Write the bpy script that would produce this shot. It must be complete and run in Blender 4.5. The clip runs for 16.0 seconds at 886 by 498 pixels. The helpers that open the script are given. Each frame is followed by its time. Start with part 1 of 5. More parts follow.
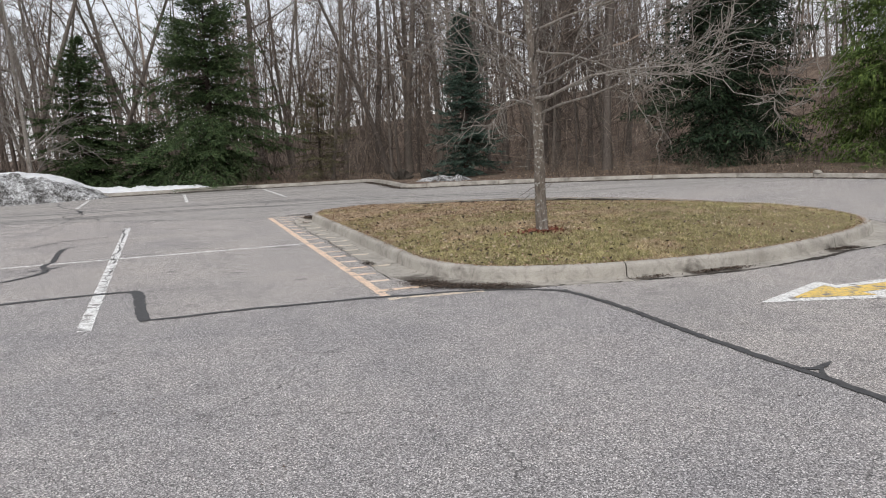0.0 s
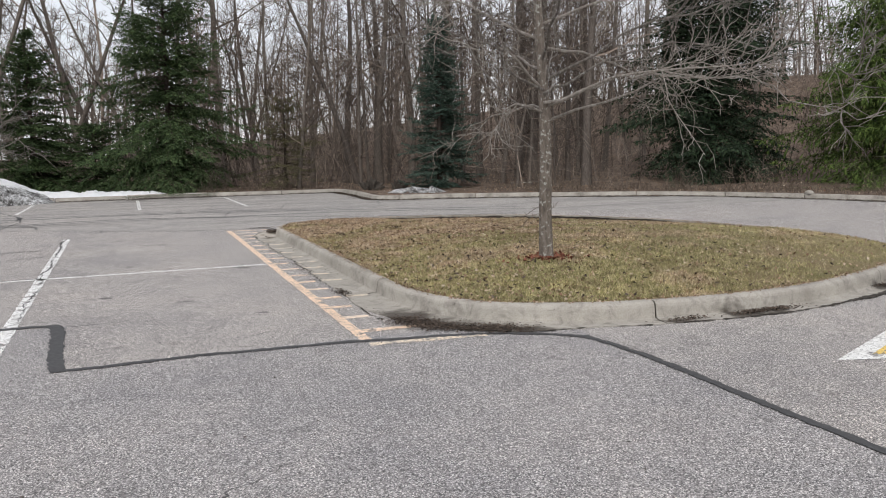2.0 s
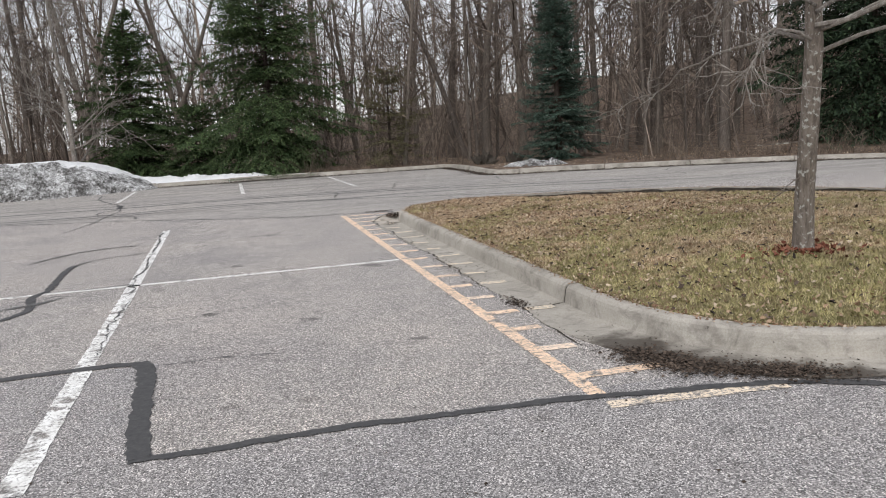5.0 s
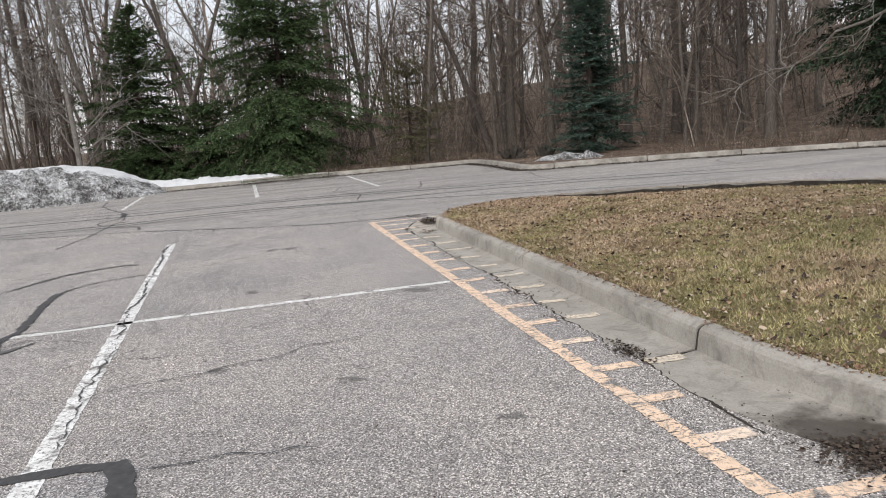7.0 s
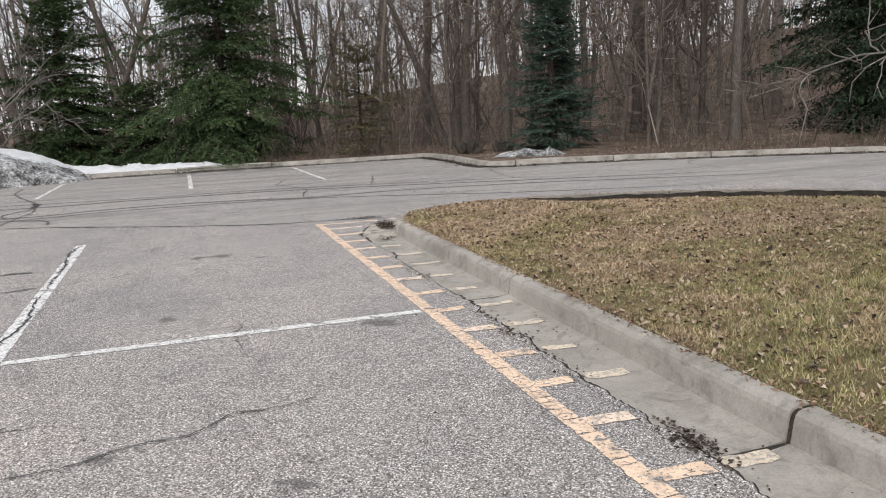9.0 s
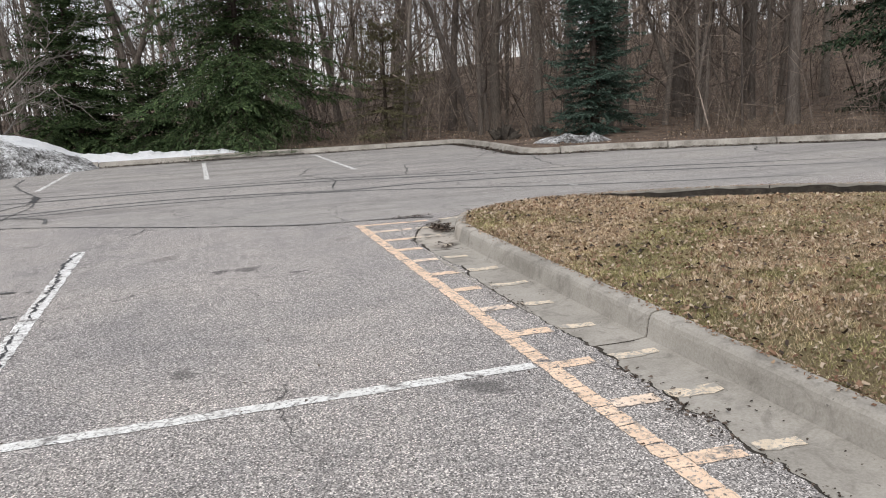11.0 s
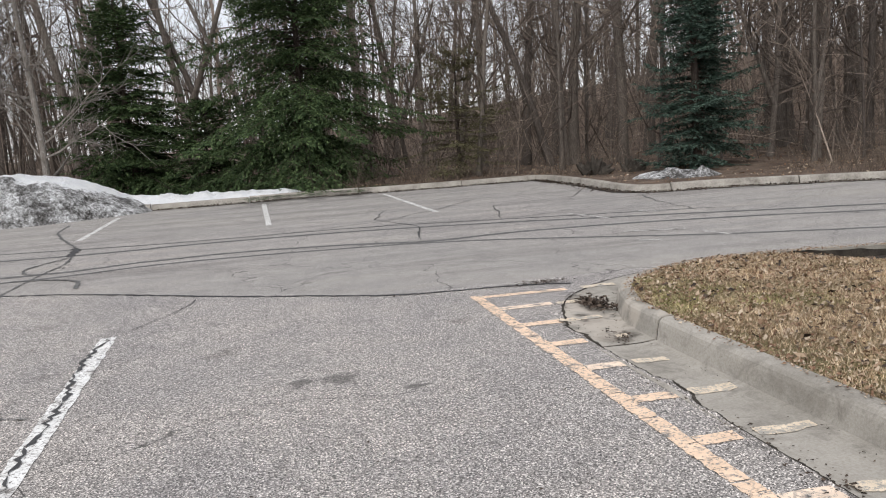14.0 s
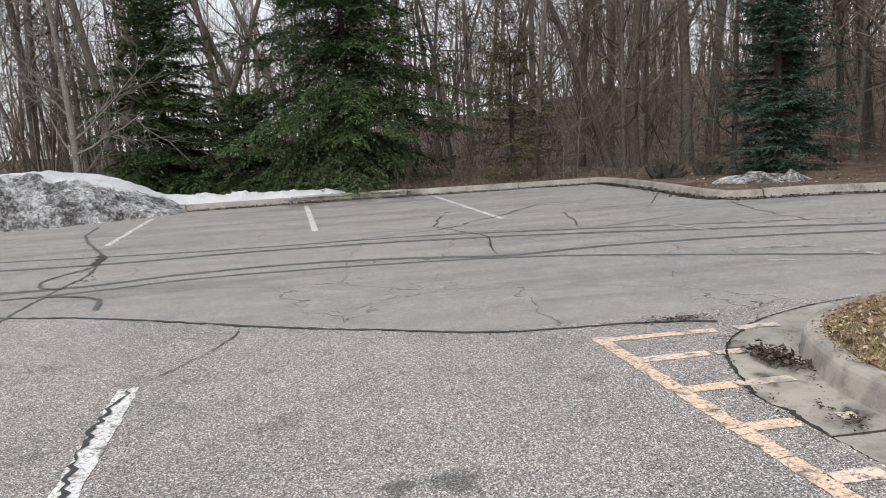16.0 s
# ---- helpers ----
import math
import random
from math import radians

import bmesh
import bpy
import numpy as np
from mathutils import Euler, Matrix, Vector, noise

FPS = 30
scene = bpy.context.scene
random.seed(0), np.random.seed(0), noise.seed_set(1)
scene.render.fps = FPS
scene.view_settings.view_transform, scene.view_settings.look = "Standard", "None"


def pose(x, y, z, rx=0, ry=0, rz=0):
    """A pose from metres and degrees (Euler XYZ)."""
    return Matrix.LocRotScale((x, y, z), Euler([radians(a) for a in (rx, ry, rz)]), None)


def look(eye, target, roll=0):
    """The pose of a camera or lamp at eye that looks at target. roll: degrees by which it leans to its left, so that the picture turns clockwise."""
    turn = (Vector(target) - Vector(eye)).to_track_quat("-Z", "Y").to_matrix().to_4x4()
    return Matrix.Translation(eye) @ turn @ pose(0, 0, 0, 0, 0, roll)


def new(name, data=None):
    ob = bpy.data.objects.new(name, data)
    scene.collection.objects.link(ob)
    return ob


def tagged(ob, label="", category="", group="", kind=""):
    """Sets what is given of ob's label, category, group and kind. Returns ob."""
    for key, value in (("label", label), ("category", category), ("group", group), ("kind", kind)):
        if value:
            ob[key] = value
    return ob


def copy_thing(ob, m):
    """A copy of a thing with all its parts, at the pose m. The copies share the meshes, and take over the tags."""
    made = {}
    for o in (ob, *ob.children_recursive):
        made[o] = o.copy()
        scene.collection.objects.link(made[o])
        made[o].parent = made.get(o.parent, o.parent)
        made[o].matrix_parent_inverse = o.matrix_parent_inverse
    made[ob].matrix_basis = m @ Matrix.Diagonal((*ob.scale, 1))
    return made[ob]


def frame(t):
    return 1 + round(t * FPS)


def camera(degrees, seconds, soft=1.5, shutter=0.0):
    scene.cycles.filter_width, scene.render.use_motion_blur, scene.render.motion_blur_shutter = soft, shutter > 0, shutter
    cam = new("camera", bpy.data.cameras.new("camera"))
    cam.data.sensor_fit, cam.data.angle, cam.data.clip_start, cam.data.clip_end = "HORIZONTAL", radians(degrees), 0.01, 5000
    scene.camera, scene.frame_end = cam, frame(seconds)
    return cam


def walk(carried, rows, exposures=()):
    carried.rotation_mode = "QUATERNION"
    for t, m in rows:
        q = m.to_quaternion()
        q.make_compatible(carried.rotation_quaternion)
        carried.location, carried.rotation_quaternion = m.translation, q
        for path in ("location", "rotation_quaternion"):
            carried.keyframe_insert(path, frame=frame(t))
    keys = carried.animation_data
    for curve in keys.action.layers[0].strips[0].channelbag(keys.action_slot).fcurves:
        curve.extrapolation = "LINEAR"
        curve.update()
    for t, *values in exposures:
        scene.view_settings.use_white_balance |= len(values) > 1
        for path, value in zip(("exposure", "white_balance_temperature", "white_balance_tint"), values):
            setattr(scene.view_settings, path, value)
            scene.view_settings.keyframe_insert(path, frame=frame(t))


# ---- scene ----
cam = camera(59.1, 16.0, soft=1.0)
PATH = [
    (0, (-0.265, 0.216, 1.696), (0.371, 2.093, 1.421), -2.4),
    (0.5, (-0.105, 0.616, 1.702), (0.659, 2.447, 1.447), -2.2),
    (1, (-0.054, 1.017, 1.692), (0.731, 2.838, 1.438), -1.7),
    (1.5, (-0.02, 1.444, 1.686), (0.854, 3.223, 1.419), -0.8),
    (2, (0.0, 1.866, 1.693), (0.724, 3.714, 1.441), -1.0),
    (2.5, (-0.06, 2.326, 1.669), (0.559, 4.208, 1.395), -1.4),
    (3, (-0.023, 2.807, 1.63), (0.562, 4.696, 1.332), -1.9),
    (3.5, (-0.067, 3.264, 1.629), (0.391, 5.19, 1.348), -2.6),
    (3.7, (-0.102, 3.431, 1.598), (0.359, 5.358, 1.324), -2.4),
    (5.8, (-0.029, 5.28, 1.58), (0.483, 7.186, 1.253), -3.7),
    (6, (-0.041, 5.469, 1.558), (0.473, 7.374, 1.231), -3.7),
    (6.5, (-0.047, 5.922, 1.539), (0.478, 7.822, 1.203), -3.8),
    (7, (-0.027, 6.412, 1.583), (0.429, 8.333, 1.263), -4.6),
    (7.5, (0.003, 6.875, 1.577), (0.519, 8.781, 1.264), -3.7),
    (8, (0.122, 7.332, 1.578), (0.707, 9.218, 1.265), -3.1),
    (8.2, (0.13, 7.458, 1.59), (0.724, 9.339, 1.258), -2.8),
    (10.3, (0.214, 9.263, 1.534), (0.794, 11.142, 1.171), -2.8),
    (10.5, (0.208, 9.47, 1.548), (0.783, 11.349, 1.177), -2.9),
    (11, (0.112, 9.929, 1.545), (0.669, 11.81, 1.16), -2.9),
    (11.5, (0.086, 10.324, 1.541), (0.647, 12.204, 1.151), -3.1),
    (12, (0.087, 10.787, 1.577), (0.637, 12.673, 1.198), -3.9),
    (12.5, (0.074, 11.243, 1.575), (0.66, 13.12, 1.205), -3.5),
    (13, (0.089, 11.685, 1.582), (0.64, 13.578, 1.246), -4.2),
    (13.5, (0.016, 12.135, 1.545), (0.44, 14.066, 1.244), -4.2),
    (14, (0.002, 12.559, 1.54), (0.442, 14.488, 1.245), -3.7),
    (14.5, (-0.03, 12.99, 1.554), (0.389, 14.925, 1.269), -3.7),
    (15, (-0.113, 13.431, 1.54), (0.307, 15.366, 1.259), -3.4),
    (15.5, (-0.108, 13.881, 1.507), (0.306, 15.817, 1.221), -3.5),
    (16, (-0.209, 14.29, 1.523), (0.154, 16.236, 1.232), -3.2),
]
walk(cam, [(t, look(eye, target, roll)) for t, eye, target, roll in PATH], [(0, -0.06), (1.5, -0.05), (3, -0.03), (6, -0.02), (11, 0.0), (16, -0.02)])


# ---- world, sun, exposure ----
world = bpy.data.worlds.new("overcast_sky")
scene.world = world
world.use_nodes = True
wn, wl = world.node_tree.nodes, world.node_tree.links
sky = wn.new("ShaderNodeTexSky")
sky.sky_type, sky.sun_disc = "NISHITA", False
sky.sun_elevation, sky.sun_rotation = radians(38), radians(150)
veil = wn.new("ShaderNodeMix")
veil.data_type = "RGBA"
veil.inputs[0].default_value = 0.8
veil.inputs[7].default_value = (7.85, 7.85, 8.2, 1)
wl.new(sky.outputs[0], veil.inputs[6])
wl.new(veil.outputs[2], wn["Background"].inputs[0])
wn["Background"].inputs[1].default_value = 0.125
sun = bpy.data.lights.new("sun", "SUN")
sun.energy, sun.angle, sun.color = 2.0, radians(30), (1.0, 0.975, 0.935)
sun_ob = new("sun", sun)
sun_ob.matrix_world = look((-12, -20, 22), (0, 0, 0))

RNG = random.Random(7)


# ---- material helpers ----
class Mat:
    """Small wrapper that builds a node material on one Principled shader."""

    def __init__(self, name, rough=0.8, metal=0.0, spec=0.3):
        self.m = bpy.data.materials.new(name)
        self.m.use_nodes = True
        self.n, self.l = self.m.node_tree.nodes, self.m.node_tree.links
        self.b = self.n["Principled BSDF"]
        self.b.inputs["Roughness"].default_value = rough
        self.b.inputs["Metallic"].default_value = metal
        self.b.inputs["Specular IOR Level"].default_value = spec
        self.co = self.n.new("ShaderNodeTexCoord").outputs["Object"]

    def put(self, value, sock):
        if isinstance(value, (int, float)):
            sock.default_value = value
        elif isinstance(value, tuple):
            sock.default_value = value if len(value) == len(sock.default_value) else (*value, 1)
        else:
            self.l.new(value, sock)

    def noise(self, scale, detail=4, rough=0.55, co=None, dist=0.0):
        t = self.n.new("ShaderNodeTexNoise")
        t.inputs["Scale"].default_value, t.inputs["Detail"].default_value = scale, detail
        t.inputs["Roughness"].default_value, t.inputs["Distortion"].default_value = rough, dist
        self.l.new(co or self.co, t.inputs["Vector"])
        return t.outputs["Fac"]

    def cells(self, scale, out="Distance", feature="F1", co=None):
        t = self.n.new("ShaderNodeTexVoronoi")
        t.feature = feature
        t.inputs["Scale"].default_value = scale
        self.l.new(co or self.co, t.inputs["Vector"])
        return t.outputs[out]

    def ramp(self, fac, stops):
        r = self.n.new("ShaderNodeValToRGB")
        while len(r.color_ramp.elements) < len(stops):
            r.color_ramp.elements.new(0.5)
        for e, (p, c) in zip(r.color_ramp.elements, stops):
            e.position = p
            e.color = (c, c, c, 1) if isinstance(c, (int, float)) else (*c, 1)
        self.l.new(fac, r.inputs[0])
        return r.outputs[0]

    def mix(self, fac, a, b, how="MIX"):
        x = self.n.new("ShaderNodeMix")
        x.data_type, x.blend_type = "RGBA", how
        self.put(fac, x.inputs[0])
        self.put(a, x.inputs[6])
        self.put(b, x.inputs[7])
        return x.outputs[2]

    def math(self, op, a, b=0.0):
        x = self.n.new("ShaderNodeMath")
        x.operation = op
        self.put(a, x.inputs[0])
        self.put(b, x.inputs[1])
        return x.outputs[0]

    def bump(self, height, strength=0.4, distance=0.01):
        x = self.n.new("ShaderNodeBump")
        x.inputs["Strength"].default_value, x.inputs["Distance"].default_value = strength, distance
        self.l.new(height, x.inputs["Height"])
        self.l.new(x.outputs[0], self.b.inputs["Normal"])

    def random(self):
        return self.n.new("ShaderNodeObjectInfo").outputs["Random"]

    def island(self):
        return self.n.new("ShaderNodeNewGeometry").outputs["Random Per Island"]

    def near(self, x, y, r, soft, wobble=0.5):
        """1 close to the world spot (x, y), 0 outside radius r, with an uneven rim."""
        d = self.n.new("ShaderNodeVectorMath")
        d.operation = "DISTANCE"
        self.l.new(self.co, d.inputs[0])
        d.inputs[1].default_value = (x, y, 0)
        wob = self.math("MULTIPLY", self.math("SUBTRACT", self.noise(5.0), 0.5), wobble)
        v = self.math("ADD", d.outputs["Value"], wob)
        return self.ramp(v, [(max(0.0, r - soft), 1.0), (r, 0.0)])

    def done(self, color, rough=None):
        self.put(color, self.b.inputs["Base Color"])
        if rough is not None:
            self.put(rough, self.b.inputs["Roughness"])
        return self.m


def asphalt_look(m):
    """Weathered asphalt: pale and dark chippings in grey binder, with wide soft blotches."""
    grain = m.cells(145, "Color")
    grey = m.n.new("ShaderNodeRGBToBW")
    m.l.new(grain, grey.inputs[0])
    chips = m.ramp(grey.outputs[0], [(0.2, (0.105, 0.103, 0.1)), (0.42, (0.26, 0.254, 0.247)), (0.65, (0.365, 0.356, 0.345)), (0.88, (0.84, 0.82, 0.79))])
    pits = m.ramp(m.noise(80, 3, 0.6), [(0.32, (0.6, 0.59, 0.58)), (0.5, (1.0, 1.0, 1.0)), (0.7, (1.18, 1.17, 1.16))])
    fine = m.mix(1.0, m.mix(1.0, chips, pits, "MULTIPLY"), (1.03, 1.0, 1.0), "MULTIPLY")
    fleck = m.ramp(m.noise(24, 2, 0.5), [(0.69, 0.0), (0.73, 0.75)])
    fine = m.mix(fleck, fine, (0.075, 0.07, 0.065))
    blotch = m.ramp(m.noise(0.55, 5, 0.6), [(0.3, (0.87, 0.87, 0.88)), (0.5, (1.05, 1.04, 1.025)), (0.75, (1.17, 1.14, 1.105))])
    wear = m.ramp(m.noise(3.3, 5, 0.65), [(0.28, (0.8, 0.8, 0.8)), (0.45, (1.0, 1.0, 1.0)), (0.8, (1.1, 1.09, 1.07))])
    col = m.mix(1.0, m.mix(1.0, fine, blotch, "MULTIPLY"), wear, "MULTIPLY")
    spots = m.ramp(m.noise(1.7, 3, 0.5), [(0.66, 1.0), (0.74, (0.72, 0.71, 0.7))])
    col = m.mix(1.0, col, spots, "MULTIPLY")
    height = m.math("ADD", m.cells(145), m.math("MULTIPLY", m.noise(30, 3), 0.6))
    return col, height


def make_asphalt():
    m = Mat("weathered_asphalt", 0.88, spec=0.25)
    col, height = asphalt_look(m)
    # three pours of different age: darker south of the sealed crack, paler and finer on the drive lane
    xyz = m.n.new("ShaderNodeSeparateXYZ")
    m.l.new(m.co, xyz.inputs[0])
    px, py = xyz.outputs["X"], xyz.outputs["Y"]
    south = m.math("MULTIPLY", m.math("LESS_THAN", py, 8.65), m.math("LESS_THAN", px, 3.77))
    south = m.math("MAXIMUM", south, m.math("MULTIPLY", m.math("LESS_THAN", py, 10.42), m.math("LESS_THAN", px, -0.72)))
    col = m.mix(m.math("MULTIPLY", south, 0.8), col, m.mix(1.0, col, (0.84, 0.86, 0.9), "MULTIPLY"))
    slant = m.math("ADD", py, m.math("MULTIPLY", m.math("MINIMUM", px, 1.2), 0.56))
    lane = m.math("GREATER_THAN", slant, 20.65)
    col = m.mix(m.math("MULTIPLY", lane, 0.6), col, m.ramp(m.noise(2.4, 7, 0.7), [(0.3, (0.26, 0.25, 0.238)), (0.5, (0.325, 0.312, 0.296)), (0.7, (0.39, 0.374, 0.352))]))
    mp = m.n.new("ShaderNodeMapping")
    mp.inputs["Rotation"].default_value = (0, 0, radians(14))
    mp.inputs["Scale"].default_value = (0.16, 1.5, 1.0)
    m.l.new(m.co, mp.inputs["Vector"])
    streaks = m.ramp(m.noise(1.0, 6, 0.65, co=mp.outputs[0]), [(0.34, (0.8, 0.79, 0.78)), (0.5, (1.0, 1.0, 1.0)), (0.68, (1.14, 1.12, 1.08))])
    col = m.mix(lane, col, m.mix(1.0, col, streaks, "MULTIPLY"))
    # old oil and tyre scuff spots
    for x, y, r in ((-0.16, 14.65, 0.12), (0.1, 17.54, 0.1), (0.38, 17.5, 0.15), (0.82, 17.15, 0.07), (-0.15, 18.24, 0.05), (1.46, 13.68, 0.15), (0.45, 11.3, 0.09), (-0.4, 11.9, 0.08), (1.2, 10.2, 0.07)):
        col = m.mix(m.math("MULTIPLY", m.near(x, y, r, r * 0.5, 0.5), 0.6), col, (0.07, 0.068, 0.066))
    hair = m.cells(0.55, "Distance", "DISTANCE_TO_EDGE", co=warp(m, 0.35, 3.0))
    gate = m.ramp(m.noise(0.28, 2), [(0.5, 0.0), (0.58, 1.0)])
    line = m.ramp(hair, [(0.0, 1.0), (0.0035, 0.0)])
    gate = m.math("MAXIMUM", gate, m.math("MULTIPLY", lane, m.ramp(m.noise(0.9, 3), [(0.4, 0.0), (0.5, 0.9)])))
    col = m.mix(m.math("MULTIPLY", line, gate), col, (0.045, 0.043, 0.042))
    m.bump(height, 0.6, 0.007)
    return m.done(col)


def warp(m, amount, scale):
    """Object coordinates bent by noise."""
    t = m.n.new("ShaderNodeTexNoise")
    t.inputs["Scale"].default_value = scale
    t.inputs["Detail"].default_value = 4
    m.l.new(m.co, t.inputs["Vector"])
    s = m.n.new("ShaderNodeVectorMath")
    s.operation = "SCALE"
    m.l.new(t.outputs["Color"], s.inputs[0])
    s.inputs["Scale"].default_value = amount
    a = m.n.new("ShaderNodeVectorMath")
    m.l.new(m.co, a.inputs[0])
    m.l.new(s.outputs[0], a.inputs[1])
    return a.outputs[0]


def make_paint(name, color, wear, crack, mosaic=0.6, ground=None):
    """Thick road paint, worn through to the asphalt in flakes and along cracks."""
    m = Mat(name, 0.7, spec=0.3)
    under, height = asphalt_look(m)
    if ground:
        under = m.mix(1.0, ground, m.ramp(m.noise(50, 4, 0.7), [(0.3, (0.8, 0.8, 0.8)), (0.6, (1.0, 1.0, 1.0))]), "MULTIPLY")
    body = m.mix(1.0, color, m.ramp(m.noise(9, 5, 0.6), [(0.3, (0.8, 0.79, 0.77)), (0.65, (1.0, 1.0, 1.0))]), "MULTIPLY")
    flake = m.ramp(m.noise(42, 5, 0.7), [(wear - 0.05, 1.0), (wear + 0.04, 0.0)])
    patch = m.ramp(m.noise(6, 5, 0.65), [(wear - 0.06, 1.0), (wear + 0.02, 0.0)])
    edge = m.cells(crack, "Distance", "DISTANCE_TO_EDGE", co=warp(m, 0.06, 9.0))
    split = m.ramp(edge, [(0.0, 1.0), (0.018, 1.0), (0.045, 0.0)])
    gone = m.math("MAXIMUM", m.math("MAXIMUM", flake, patch), m.math("MULTIPLY", split, m.ramp(m.noise(2.3, 3), [(0.42, 0.0), (0.62, mosaic)])))
    col = m.mix(gone, body, under if ground else m.mix(0.5, under, (0.1, 0.095, 0.09)))
    m.bump(height, 0.3, 0.004)
    return m.done(col)


def make_concrete():
    m = Mat("aged_kerb_concrete", 0.85, spec=0.25)
    base = m.ramp(m.noise(1.6, 6, 0.62), [(0.3, (0.28, 0.26, 0.228)), (0.5, (0.39, 0.365, 0.325)), (0.72, (0.48, 0.45, 0.405))])
    grit = m.ramp(m.noise(70, 4, 0.7), [(0.3, (0.78, 0.77, 0.75)), (0.6, (1.0, 1.0, 1.0))])
    col = m.mix(1.0, base, grit, "MULTIPLY")
    streak = m.ramp(m.noise(4.5, 6, 0.7, dist=1.2), [(0.5, 0.0), (0.7, 0.6)])
    col = m.mix(streak, col, (0.13, 0.118, 0.1))
    specks = m.ramp(m.noise(26, 3, 0.6), [(0.7, 0.0), (0.75, 0.7)])
    col = m.mix(specks, col, (0.09, 0.08, 0.07))
    for x, y, r in ((2.47, 9.4, 0.36), (2.52, 9.05, 0.42), (2.75, 8.68, 0.42), (3.05, 8.42, 0.36), (3.4, 8.2, 0.26), (5.6, 7.88, 0.21), (6.0, 7.88, 0.23), (8.1, 8.34, 0.23), (8.5, 8.48, 0.22), (4.8, 7.95, 0.16), (2.4, 17.6, 0.17), (2.55, 18.9, 0.2), (2.45, 18.2, 0.18)):
        col = m.mix(m.math("MULTIPLY", m.near(x, y, r, r * 0.6, 0.6), 0.88), col, (0.066, 0.055, 0.045))
    silt = m.math("MULTIPLY", m.near(2.5, 18.2, 0.75, 0.3, 1.6), m.ramp(m.noise(3.2, 4), [(0.42, 0.0), (0.5, 0.7)]))
    col = m.mix(silt, col, (0.5, 0.45, 0.39))
    m.bump(m.math("ADD", m.noise(60, 5, 0.7), m.math("MULTIPLY", m.noise(5, 3), 2.0)), 0.35, 0.01)
    return m.done(col)


def make_tar():
    m = Mat("crack_sealer", 0.6, spec=0.35)
    col = m.ramp(m.noise(22, 5, 0.7), [(0.3, (0.032, 0.032, 0.034)), (0.6, (0.062, 0.061, 0.062)), (0.8, (0.12, 0.118, 0.115))])
    m.bump(m.noise(45, 4), 0.3, 0.004)
    return m.done(col)


def make_noise_mat(name, stops, scale, rough=0.9, fine=40.0, bump=0.5, dist=0.02, spec=0.2):
    m = Mat(name, rough, spec=spec)
    col = m.ramp(m.noise(scale, 6, 0.65), stops)
    grit = m.ramp(m.noise(fine, 4, 0.7), [(0.3, (0.7, 0.7, 0.7)), (0.65, (1.1, 1.1, 1.1))])
    m.bump(m.noise(fine, 5, 0.7), bump, dist)
    return m.done(m.mix(1.0, col, grit, "MULTIPLY"))


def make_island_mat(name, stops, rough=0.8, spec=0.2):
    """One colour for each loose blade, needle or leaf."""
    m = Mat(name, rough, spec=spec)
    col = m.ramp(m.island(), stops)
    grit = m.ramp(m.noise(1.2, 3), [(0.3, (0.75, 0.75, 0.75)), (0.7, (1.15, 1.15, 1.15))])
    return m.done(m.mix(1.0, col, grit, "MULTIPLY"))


def make_bark(name, dark, mid, pale, lichen=0.0, loose=False):
    m = Mat(name, 0.92, spec=0.15)
    mp = m.n.new("ShaderNodeMapping")
    mp.inputs["Scale"].default_value = (1.0, 1.0, 0.16)
    m.l.new(m.co, mp.inputs["Vector"])
    furrow = m.noise(34, 6, 0.7, co=mp.outputs[0])
    col = m.ramp(furrow, [(0.3, dark), (0.5, mid), (0.72, pale)])
    tone = m.ramp(m.random(), [(0.0, (0.72, 0.7, 0.7)), (0.5, (1.0, 0.98, 0.96)), (1.0, (1.3, 1.28, 1.24))])
    col = m.mix(1.0, col, tone, "MULTIPLY")
    if loose:
        col = m.mix(1.0, col, m.ramp(m.island(), [(0.0, (0.5, 0.48, 0.47)), (0.65, (0.9, 0.88, 0.86)), (1.0, (2.1, 2.03, 1.95))]), "MULTIPLY")
    if lichen:
        col = m.mix(m.ramp(m.noise(24, 4, 0.6), [(0.57, 0.0), (0.64, lichen)]), col, (0.46, 0.46, 0.42))
    m.bump(furrow, 0.8, 0.02)
    return m.done(col)


